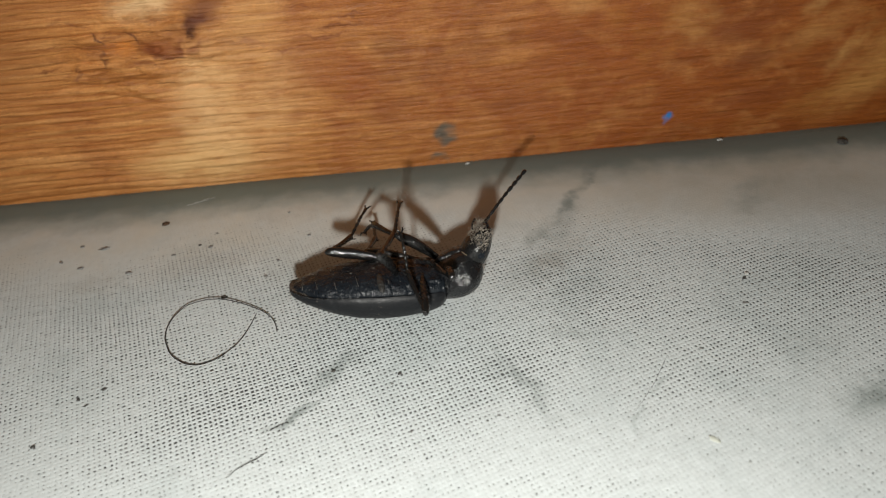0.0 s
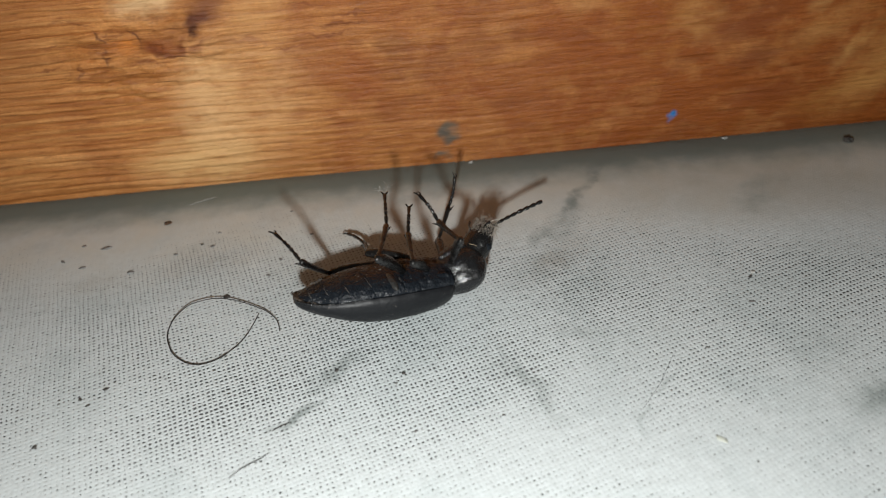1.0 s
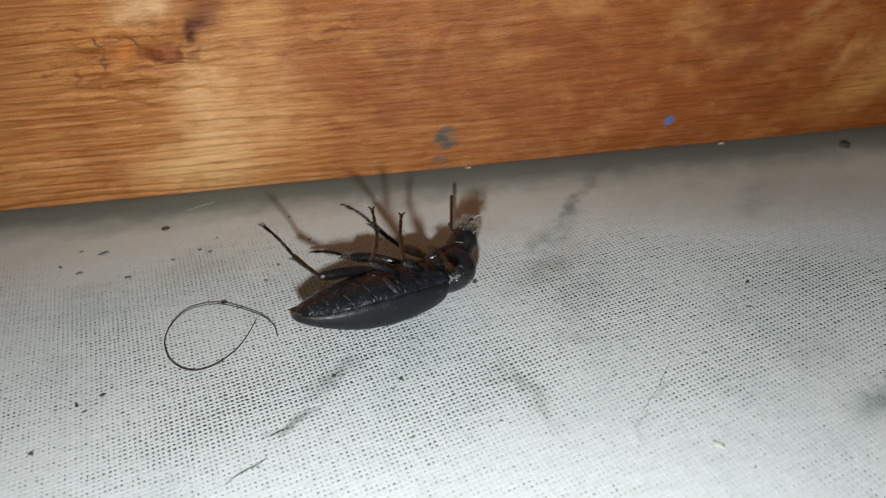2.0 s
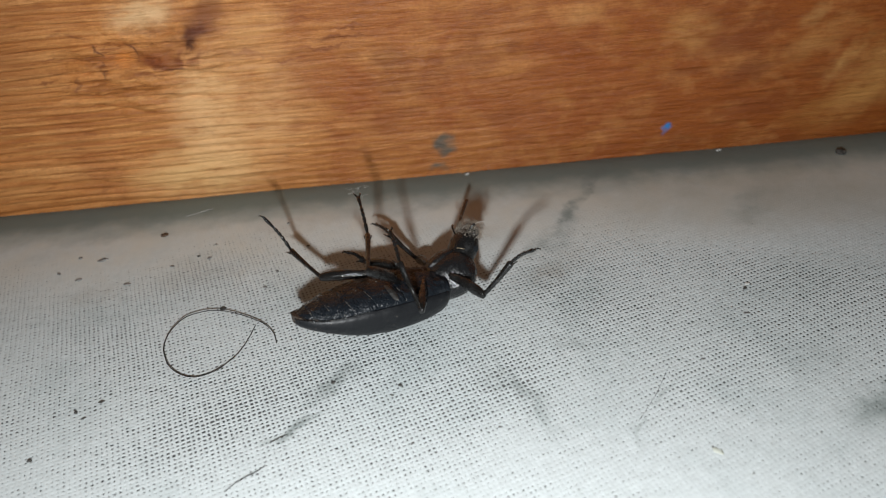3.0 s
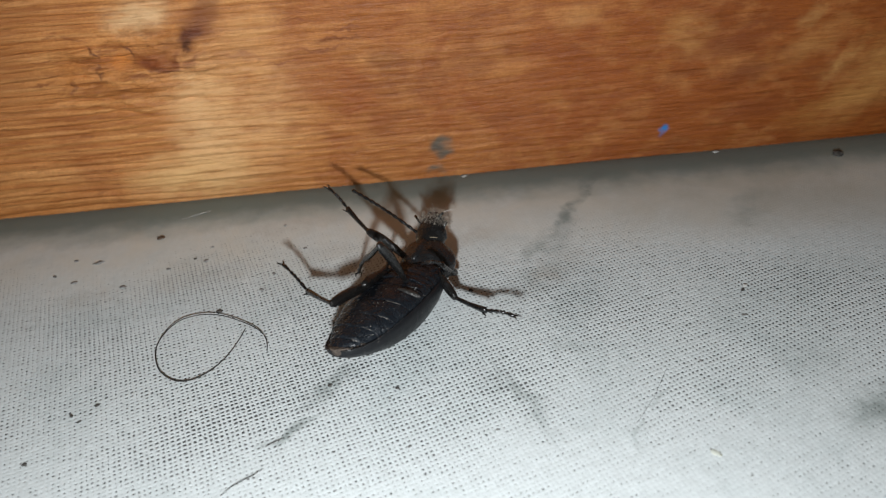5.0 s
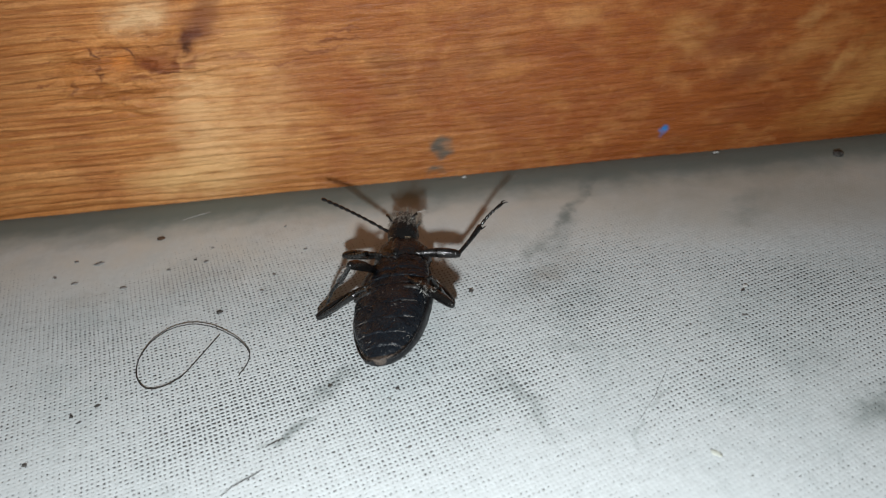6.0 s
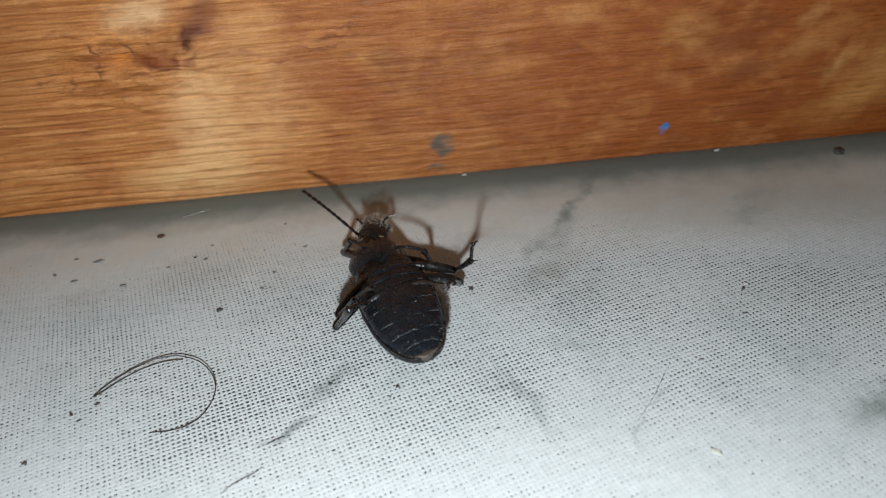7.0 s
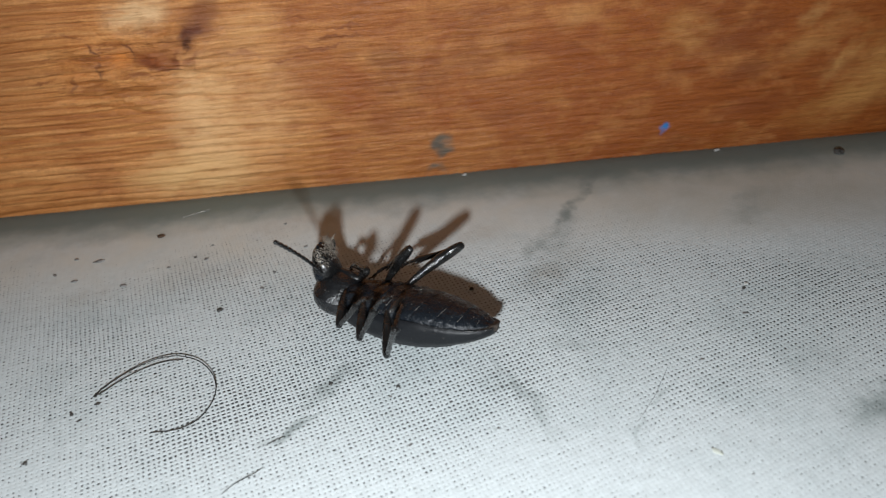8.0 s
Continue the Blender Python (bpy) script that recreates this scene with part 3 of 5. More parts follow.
def build_elytra():
    bm = bmesh.new()
    rings = []
    for x in [-12.1, -12.06, -12.02, -11.97, -11.9, -11.82, -11.7, -11.6, -11.45, -11.3, *np.linspace(-11.0, 7.1, 44)]:
        outer = shell_ring(x)
        inner = [(p[0], p[1] * 0.965, p[2] + 0.06) for p in outer[::-1]]
        rings.append(outer + inner)
    bridge(bm, rings)
    # fine lengthwise striae
    for v in bm.verts:
        w = curve_at(WIDTH, v.co.x)
        ripple = 0.022 * math.sin(14 * math.atan2(v.co.y, 4.4 - v.co.z))
        v.co.y *= 1 + ripple * min(1, w / 3) * 0.5
    return bm


def belly_ring(x, lift=0.0, grow=0.972, arc=40):
    grow = grow * float(np.interp(x, [-12.1, -11.2, -9.0, -7.0], [0.55, 0.74, 0.93, 1.0]))
    w, r, c = curve_at(WIDTH, x) * grow, curve_at(SEAM, x), curve_at(CREST, x) + lift
    pts = []
    for i in range(arc + 1):
        a = math.pi * i / arc
        y, up = w * math.cos(a), math.sin(a) ** 0.92
        # shallow dents and slanting folds, stronger on the flanks
        fold = 0.11 * noise.noise(Vector((x * 0.9 + 0.5 * y, y * 1.1, 4.0))) + 0.075 * noise.noise(Vector((x * 1.7 + 0.6 * y, y * 1.4, 1.0))) + 0.08 * abs(math.cos(a)) * noise.noise(Vector((x * 2.6 - 1.2 * abs(y), y * 0.9, 9.0)))
        pts.append((x, y, r + (c - r) * up + fold * min(1, 3 * math.sin(a))))
    deep = 0.7 * min(1.0, 0.12 + max(0.0, x + 11.6) / 2.6)
    return pts + [(p[0], p[1] * 0.8, p[2] - deep) for p in pts[::-1]]


def plate_bow(x, y):
    """How far the hind edge of a belly plate bows backwards, less towards the tail."""
    return min(0.7, 0.08 + 0.13 * (x + 11.8)) * max(0.0, 1 - (y / (0.972 * curve_at(WIDTH, x))) ** 2)


def build_sternite(x0, x1, last=False):
    """One belly plate: its hind edge stands a little proud of the next."""
    bm = bmesh.new()
    rings = []
    for u in (0.0, 0.02, 0.045, 0.075, 0.11, 0.16, 0.25, 0.4, 0.6, 0.8, 1.0):
        x = x0 + (x1 - x0) * u
        brink = 0.26 * (1 - math.sqrt(1 - max(0.0, 1 - u / 0.11) ** 2))
        ring = belly_ring(x)
        row = []
        for p in ring:
            keen = max(0.0, 0.55 + 1.7 * noise.noise(Vector((x0 * 1.7, p[1] * 0.55, 2.0))))
            proud = 0.015 + 0.06 * keen
            ragged = 0.10 * noise.noise(Vector((x0 * 3, p[1] * 1.6, 5.0)))
            # the plates bow backwards in the middle
            row.append((p[0] - plate_bow(x0, p[1]) + ragged * (1 - u), p[1], p[2] + proud * (1 - u) ** 2 - 0.03 * u - brink * min(1.3, keen) - (0.22 * (1 - u) ** 3 if last else 0)))
        rings.append(row)
    return bridge(bm, rings)


def build_suture(x, side, seed):
    """A short pale line where two belly plates meet on the flank."""
    rng = random.Random(seed)
    ring = belly_ring(x)[:41]
    first = rng.randint(6, 8)
    picked = ring[first:first + rng.randint(5, 8)]
    pts = [(p[0] - plate_bow(x, p[1]) - 0.05, p[1] * side, p[2] + 0.035) for p in picked]
    return tube(bmesh.new(), pts, [0.035 if 0 < k < len(pts) - 1 else 0.008 for k in range(len(pts))], 6)


def build_tail_membrane():
    """Torn brown skin that closes the end of the belly against the wing cases."""
    bm = bmesh.new()
    rings = []
    for x in [-12.16, -12.12, -12.04, -11.92, -11.78, *np.linspace(-11.6, -5.5, 24)]:
        near = float(np.clip((-10.2 - x) / 1.4, 0, 1))
        blunt = min(1.0, 0.45 + 0.55 * math.sqrt(max(0.0, (x + 12.16) / 0.35)))
        w = curve_at(WIDTH, max(x, -12.1)) * 0.955 * blunt
        top = curve_at(SEAM, max(x, -12.1)) + 0.05 + 0.22 * near * blunt
        low = curve_at(RIM, max(x, -12.1)) - 0.5 - 0.15 * near
        ring = []
        for i in range(56):
            a = 2 * math.pi * i / 56
            c, d = math.cos(a), math.sin(a)
            torn = 1 + 0.09 * noise.noise(Vector((x * 1.9, 5 * c, 5 * d)))
            crumple = near * (0.16 * noise.noise(Vector((x * 2.3, 4 * c, 2.0))) + 0.10 * noise.noise(Vector((x * 5.1, 9 * c, 6.0)))) * max(0.0, d)
            ring.append((x + 0.10 * noise.noise(Vector((3 * c, 3 * d, 8.0))), w * min(1.0, torn) * math.copysign(abs(c) ** 0.55, c), (top + low) / 2 + (top - low) / 2 * math.copysign(abs(d) ** 0.7, d) + crumple))
        rings.append(ring)
    return bridge(bm, rings)


def build_elytral_edge(side):
    """The rolled, shiny edge of a wing case towards the tail."""
    xs = [-12.05, -11.95, *np.linspace(-11.8, -3.5, 18)]
    pts = [(x, side * curve_at(WIDTH, x) * 0.985, curve_at(RIM, x) + 0.05 + 0.03 * math.sin(5 * x)) for x in xs]
    return tube(bmesh.new(), pts, [0.04, 0.08, *[0.12 - 0.005 * k for k in range(18)]], 7)


def build_torn_skin():
    """Frayed flaps and threads of dry skin at the tail."""
    rng = random.Random(61)
    bm = bmesh.new()
    for k in range(34):
        x = rng.uniform(-12.0, -9.2)
        side = rng.choice((-1, 1))
        p = Vector((x, side * curve_at(WIDTH, x) * rng.uniform(0.62, 0.95), curve_at(RIM, x) + rng.uniform(0.0, 0.12)))
        d = Vector((rng.uniform(-1.0, 0.6), rng.gauss(0, 0.5), rng.uniform(0.05, 0.5))).normalized()
        size, r = rng.uniform(0.2, 0.7), rng.uniform(0.02, 0.075)
        tube(bm, [p, p + d * 0.4 * size, p + d * size], (r, r * 0.8, r * 0.2), 4)
    return bm


def build_belly_dust():
    """Pale grains and short fibres caught on the belly."""
    rng = random.Random(23)
    bm = bmesh.new()
    for k in range(280):
        x = rng.uniform(-11.0, 6.5)
        ring = belly_ring(x)[:41]
        p = Vector(ring[min(38, max(2, int(rng.gauss(20, 11))))]) + Vector((-0.4, 0, 0.03))
        d = Vector((rng.gauss(0, 1), rng.gauss(0, 1), 0.15)).normalized()
        r = rng.choice((0.011, 0.013, 0.015, 0.018, 0.022, 0.036))
        reach = r if rng.random() < 0.93 else rng.uniform(0.08, 0.3)
        tube(bm, [p - d * reach, p - d * 0.4 * reach, p + d * 0.4 * reach, p + d * reach], (0.2 * r, min(r, 0.03), min(r, 0.028), 0.2 * r), 4)
    return bm


def build_thorax():
    bm = bmesh.new()
    rings = []
    for x in np.linspace(1.4, 6.9, 30):
        ring = belly_ring(min(x, 6.4), 0.12, 0.97)
        ring = [(x, p[1], p[2]) for p in ring]
        groove = 0.25
        suture = 0.16 * math.exp(-((x - 3.3) / 0.28) ** 2) + 0.12 * math.exp(-((x - 5.6) / 0.25) ** 2)
        rings.append([(p[0], p[1], p[2] - groove * math.exp(-(p[1] / 0.35) ** 2) - suture + 0.16 * noise.noise(Vector((x * 1.2, p[1] * 1.2, 6.0)))) for p in ring])
    return bridge(bm, rings)


def ellipsoid(bm, centre, radii, power=1.0, u=20, v=12):
    rings = []
    for i in range(v + 1):
        a = math.pi * (i + 0.02) / (v + 0.04)
        x, r = -math.cos(a), math.sin(a) ** power
        rings.append([(centre[0] + radii[0] * x, centre[1] + radii[1] * r * math.cos(b), centre[2] + radii[2] * r * math.sin(b))
                      for b in (2 * math.pi * j / u for j in range(u))])
    return bridge(bm, rings)


HIPS = {"hind_a": (1.2, 2.0, 6.0), "hind_b": (1.2, -2.0, 6.0), "mid_a": (4.2, 2.2, 5.8), "mid_b": (4.2, -2.2, 5.8),
        "front_a": (7.9, 1.3, 5.3), "front_b": (7.9, -1.3, 5.3)}
LEGS = {"hind": (8.6, 7.6, 5.8), "mid": (7.2, 6.2, 4.8), "front": (6.8, 5.6, 4.2)}
NECK = (11.0, 0.0, 4.3)


def build_femur(length):
    k = length
    return limb(bmesh.new(), [(-0.25, 0.22), (0, 0.35), (0.12 * k, 0.43), (0.35 * k, 0.56), (0.62 * k, 0.70), (0.82 * k, 0.70), (0.94 * k, 0.61), (k + 0.05, 0.50), (k + 0.24, 0.38), (k + 0.36, 0.17)], 0.8, bow=0.25)


def build_tibia(length):
    bm = limb(bmesh.new(), [(-0.2, 0.16), (0, 0.30), (0.15 * length, 0.29), (0.5 * length, 0.33), (0.85 * length, 0.42), (0.97 * length, 0.46), (length + 0.1, 0.24)], 0.8, bow=-0.12)
    return bm


def build_spur(length, side):
    return tube(bmesh.new(), [(0.94 * length, side * 0.30, -0.24), (length + 0.25, side * 0.42, -0.36), (length + 0.6, side * 0.52, -0.48)], (0.12, 0.08, 0.02), 6)


def build_tarsus(length):
    x, profile = 0.0, [(-0.05, 0.10)]
    for share in (0.26, 0.15, 0.13, 0.12, 0.34):
        e = x + share * length
        span = e - x
        profile += [(x + 0.06 * span, 0.13), (x + 0.25 * span, 0.18), (x + 0.7 * span, 0.25), (x + 0.93 * span, 0.24)]
        x = e
    return limb(bmesh.new(), profile + [(x + 0.04, 0.12)], 1.0, 8, 0.22)


def build_claw(x, side):
    pts = [(x - 0.1, 0.06 * side, 0), (x + 0.3, 0.35 * side, 0.05), (x + 0.62, 0.42 * side, -0.12), (x + 0.75, 0.34 * side, -0.36)]
    return tube(bmesh.new(), pts, (0.13, 0.11, 0.075, 0.02), 6)


def build_antenna(length):
    x, profile = 0.0, [(-0.05, 0.10)]
    for k in range(11):
        span = length / 11 * (1.5 if k == 2 else 0.95)
        r = 0.26 + 0.03 * (k > 6)
        profile += [(x + 0.04 * span, 0.14), (x + 0.3 * span, r * 0.85), (x + 0.7 * span, r), (x + 0.92 * span, r * 0.8)]
        x += span
    return limb(bmesh.new(), profile + [(x + 0.04, 0.10)], 1.0, 9, 0.25)


def build_head(beetle):
    """The head, with its root at the neck and x forward."""
    bm = bmesh.new()
    rings = []
    for x, w, h in ((-1.9, 1.7, 1.5), (-1.2, 1.95, 1.7), (-0.3, 2.0, 1.7), (0.5, 2.0, 1.6), (1.4, 2.3, 1.65), (2.2, 2.35, 1.55), (3.0, 1.95, 1.3), (3.7, 1.5, 1.0), (4.2, 0.95, 0.65)):
        rings.append([(x * 1.08, w * 1.04 * math.cos(a), h * 1.1 * math.sin(a)) for a in (2 * math.pi * i / 20 for i in range(20))])
    head = part("head", bridge(bm, rings), HEAD, beetle, "black head crusted with pale lint")
    for side in (-1, 1):
        part("eye", ellipsoid(bmesh.new(), (1.9, 2.1 * side, -0.25), (0.55, 0.35, 0.75), u=12, v=8), BELLY, head)
        bm = tube(bmesh.new(), [(3.7, 0.8 * side, 0), (4.4, 0.95 * side, 0.1), (4.9, 0.55 * side, 0.15), (5.0, 0.15 * side, 0.15)], (0.42, 0.34, 0.2, 0.05), 8)
        part("mandible", bm, BELLY, head)
        bm = tube(bmesh.new(), [(3.0, 1.1 * side, 0.9), (3.6, 1.7 * side, 1.25), (4.05, 2.1 * side, 1.3), (4.3, 2.4 * side, 1.1)], (0.11, 0.13, 0.15, 0.21), 7)
        part("palp", bm, LIMB, head)
    bm = bmesh.new()
    for a0, a1 in ((0.14, 0.34), (0.62, 0.80)):
        arc = [math.pi * (a0 + (a1 - a0) * i / 9) for i in range(10)]
        tube(bm, [(1.12 + 0.06 * math.sin(3 * a), 2.27 * math.cos(a), 1.82 * math.sin(a)) for a in arc], [0.012, *[0.045] * 8, 0.012], 6)
    part("membrane", bm, MEMBRANE, head, "pale neck membrane")
    # black core added inside the lint so the head casts a denser shadow
    part("muzzle", ellipsoid(bmesh.new(), (3.7, -0.2, 0.05), (1.25, 1.9, 0.85), u=16, v=10), HEAD, head)
    bm = tube(bmesh.new(), [(2.6, -1.9, 0.2), (3.0, -2.4, 0.4), (3.5, -2.75, 0.45)], (0.2, 0.22, 0.2), 8)
    part("broken_antenna", bm, LIMB, head, "short stump of a broken antenna")
    rng = random.Random(11)
    bm = bmesh.new()
    for k in range(640):
        a, u = rng.uniform(-0.4, math.pi + 0.4), rng.uniform(0, 1)
        x = 2.9 + 2.1 * u
        w = 2.6 - 0.5 * u
        p = Vector((x, w * math.cos(a) - 0.35, 0.2 + (1.2 - 0.2 * u) * math.sin(a))) + Vector([rng.gauss(0, 0.16) for _ in range(3)])
        d = Vector([rng.gauss(0, 1) for _ in range(3)]).normalized()
        e = Vector([rng.gauss(0, 1) for _ in range(3)]).normalized()
        size = rng.uniform(0.2, 0.7)
        if rng.random() < 0.35:
            r = rng.uniform(0.03, 0.085)
            tube(bm, [p - d * r, p - d * 0.5 * r, p + d * 0.5 * r, p + d * r], (0.2 * r, r, 0.9 * r, 0.2 * r), 5)
        else:
            tube(bm, [p, p + d * size * 0.5 + e * 0.12, p + d * size], (0.017, 0.017, 0.009), 3)
    for k in range(22):
        p = Vector((rng.uniform(3.4, 4.8), rng.gauss(-0.4, 1.4), rng.uniform(0.2, 1.3)))
        d = (Vector((0.55, 0, 0.9)) + Vector([rng.gauss(0, 0.5) for _ in range(3)])).normalized()
        e = Vector([rng.gauss(0, 0.3) for _ in range(3)])
        size = rng.uniform(0.6, 1.7)
        tube(bm, [p, p + d * size * 0.35 + e, p + d * size * 0.7 + e * 0.6, p + d * size], (0.012, 0.012, 0.010, 0.006), 3)
    lint = part("lint_tuft", bm, DUST, head, "grey-brown fuzzy lint stuck to the mouth")
    tagged(lint, kind="stuff")
    bm = tube(bmesh.new(), [(4.2, -1.6, 0.9), (4.5, -2.6, 1.1), (4.6, -3.5, 1.15), (4.6, -4.3, 1.1)], (0.03, 0.04, 0.036, 0.012), 5)
    part("loose_fibre", bm, LINT, head, "bright white fibre in the lint")
    for ob in [head, *head.children]:
        ob.data.transform(Matrix.Diagonal((1.13, 0.9, 1.0, 1.0)))
    return head


def shield_ring(x, w, lo, hi):
    """One section of the pronotum: rounded back, a margin, and flat slanting sides below it."""
    pts = []
    edge = lo + 0.46 * (hi - lo)
    for i in range(15):
        a = math.pi * (1 + i / 14)
        c, d = math.cos(a), math.sin(a)
        pts.append((x, w * math.copysign(abs(c) ** 0.8, c), edge + (edge - lo) * d))
    for u, v in ((0.985, 0.08), (0.90, 0.28), (0.78, 0.50), (0.66, 0.72), (0.52, 0.89), (0.34, 0.97), (0.0, 1.0), (-0.34, 0.97), (-0.52, 0.89), (-0.66, 0.72), (-0.78, 0.50), (-0.90, 0.28), (-0.985, 0.08)):
        pts.append((x, w * u, edge + (hi - edge) * v))
    return pts


def build_beetle():
    beetle = new("beetle")
    tagged(beetle, "glossy black beetle lying on its back on the cloth, kicking", "beetle")
    part("elytra", build_elytra(), SHELL, beetle, "dull black wing cases")
    cuts = [-11.8, -10.2, -8.3, -6.0, -3.3, 0.4, 2.0]
    for x0, x1 in zip(cuts, cuts[1:]):
        part("sternite", build_sternite(x0, x1 + 0.3, x0 < -11), BELLY, beetle, "worn end plate of the belly" if x0 < -11 else "")
    for side in (-1, 1):
        part("elytral_edge", build_elytral_edge(side), POLISHED, beetle, "shiny rolled edge of a wing case")
    tagged(part("torn_skin", build_torn_skin(), TAIL, beetle, "frayed brown flaps of dry skin"), kind="stuff")
    part("tail_membrane", build_tail_membrane(), TAIL, beetle, "torn brown skin under the belly's end")
    tagged(part("dust", build_belly_dust(), GRAIN, beetle, "pale dust grains stuck to the belly"), kind="stuff")
    for k, x in enumerate(cuts[1:6]):
        for side in (-1, 1):
            part("suture", build_suture(x, side, 40 + 2 * k + side), SUTURE, beetle, "short pale line between belly plates")
    part("thorax", build_thorax(), BELLY, beetle)
    # pronotum: a rounded shield round the fore body
    bm = bmesh.new()
    rings = []
    for x, w, lo, hi in ((5.4, 2.45, 1.6, 5.2), (6.2, 2.9, 1.4, 5.6), (7.0, 3.4, 1.2, 6.0), (7.8, 3.85, 1.0, 6.3), (8.6, 4.2, 0.9, 6.45), (9.5, 4.4, 0.95, 6.5), (10.3, 4.3, 1.1, 6.4), (11.0, 3.95, 1.4, 6.2), (11.6, 3.35, 1.9, 5.9), (12.1, 2.6, 2.5, 5.5), (12.4, 1.9, 3.0, 5.1)):
        rings.append(shield_ring(x, w * 0.93, lo, hi))
    pronotum = part("pronotum", bridge(bm, rings), POLISHED, beetle)
    part("prosternum", ellipsoid(bmesh.new(), (9.1, 0, 6.2), (2.1, 0.7, 0.6), u=16, v=10), POLISHED, pronotum)
    for side in (-1, 1):
        part("pleuron", ellipsoid(bmesh.new(), (5.2, 3.1 * side, 5.15), (1.5, 0.55, 0.6), u=16, v=10), BELLY, beetle)
    for name, (x, y, z) in HIPS.items():
        r = (1.5, 0.85, 0.6) if name.startswith("hind") else (0.95, 0.85, 0.7)
        bm = ellipsoid(bmesh.new(), (0, 0, 0), r, u=14, v=10)
        bmesh.ops.rotate(bm, verts=bm.verts[:], matrix=Matrix.Rotation(radians(62 if y > 0 else -62), 3, "Z"))
        bmesh.ops.translate(bm, verts=bm.verts[:], vec=(x, y * 0.9, z - 0.25))
        part("coxa", bm, BELLY, pronotum if name.startswith("front") else beetle)
    for side in (-1, 1):
        bm = ellipsoid(bmesh.new(), (0, 0, 0), (1.55, 0.5, 0.42), u=16, v=10)
        bmesh.ops.rotate(bm, verts=bm.verts[:], matrix=Matrix.Rotation(radians(82 * side), 3, "Z") @ Matrix.Rotation(radians(24), 3, "Y"))
        bmesh.ops.translate(bm, verts=bm.verts[:], vec=(-0.9, 3.4 * side, 5.72))
        part("coxal_plate", bm, PLATE, beetle, "grey worn plate beside the hind hip")
    limbs = {}
    for name in HIPS:
        kind = name.split("_")[0]
        lengths = LEGS[kind]
        limbs[name] = [part("femur", build_femur(lengths[0]), LIMB, beetle), part("tibia", build_tibia(lengths[1]), LIMB, beetle),
                       part("tarsus", build_tarsus(lengths[2]), LIMB, beetle)]
        part("trochanter", ellipsoid(bmesh.new(), (0.25, 0, 0), (0.62, 0.46, 0.48), u=12, v=8), POLISHED, limbs[name][0])
        for side in (-1, 1):
            part("spur", build_spur(lengths[1], side), LIMB, limbs[name][1])
            part("claw", build_claw(lengths[2], side), LIMB, limbs[name][2])
    rng = random.Random(5)
    bm = bmesh.new()
    end = LEGS["hind"][2]
    for k in range(22):
        p = Vector((end + 0.6, 0, 0)) + Vector([rng.gauss(0, s) for s in (0.55, 0.45, 0.45)])
        d = Vector([rng.gauss(0, 1) for _ in range(3)]).normalized()
        e = Vector([rng.gauss(0, 1) for _ in range(3)]) * 0.15
        tube(bm, [p, p + d * 0.3 + e, p + d * rng.uniform(0.5, 0.9)], (0.013, 0.013, 0.007), 3)
    tagged(part("lint_tuft", bm, LINT, limbs["hind_b"][2], "pale fuzz of lint caught on the claws"), kind="stuff")
    return beetle, pronotum, limbs, build_head(beetle), part("antenna", build_antenna(11.5), FEELER, beetle, "beaded black antenna")


# ---- hair and dirt ----
HAIR_COUNT, HAIR_LENGTH = 44, 40.0


def build_hair():
    hair = new("hair")
    tagged(hair, "curled dark loose hair lying on the cloth", "hair")
    step = HAIR_LENGTH / HAIR_COUNT
    meshes = {}
    pieces = []
    for k in range(HAIR_COUNT):
        thin = 0.068 if 3 < k < HAIR_COUNT - 8 else 0.05
        if thin not in meshes:
            bm = tube(bmesh.new(), [(-0.06, 0, 0), (0, 0, 0), (step, 0, 0), (step + 0.06, 0, 0)], (thin * 0.6, thin, thin, thin * 0.6), 6)
            ob = link("strand", bm, HAIR, hair)
            meshes[thin] = ob.data
        else:
            ob = new("strand", meshes[thin])
            ob.parent = hair
        pieces.append(ob)
    return hair, pieces


def build_speck(x, y, rx, ry, high, turn, material, label, name="dirt_speck", lift=0.08):
    bm = bmesh.new()
    bmesh.ops.create_icosphere(bm, subdivisions=3, radius=1.0)
    for v in bm.verts:
        f = 1 + 0.45 * noise.noise(v.co * 1.7 + Vector((x, y, 0)))
        v.co = Vector((v.co.x * rx * f, v.co.y * ry * f, max(v.co.z, -0.3) * high * f))
    ob = link(name, bm, material)
    ob.matrix_world = pose(x * MM, y * MM, (float(cloth_height(x, y)) + lift) * MM, 0, 0, turn)
    tagged(ob, label, "dirt", group="specks on the cloth")
    return ob


def build_fibre(points, radius, material, label, lift=0.16):
    rng = random.Random(int(points[0][0] * 7))
    bm = bmesh.new()
    pts = [(x, y, float(cloth_height(x, y)) + lift + 0.05 * rng.random()) for x, y in points]
    tube(bm, pts, [radius * (0.5 if k in (0, len(pts) - 1) else 1) for k in range(len(pts))], 5)
    ob = link("fibre", bm, material)
    tagged(ob, label, "fibre", group="fibres on the cloth")
    return ob


build_floor()
build_board()
beetle, pronotum, limbs, head, antenna = build_beetle()
hair, strands = build_hair()

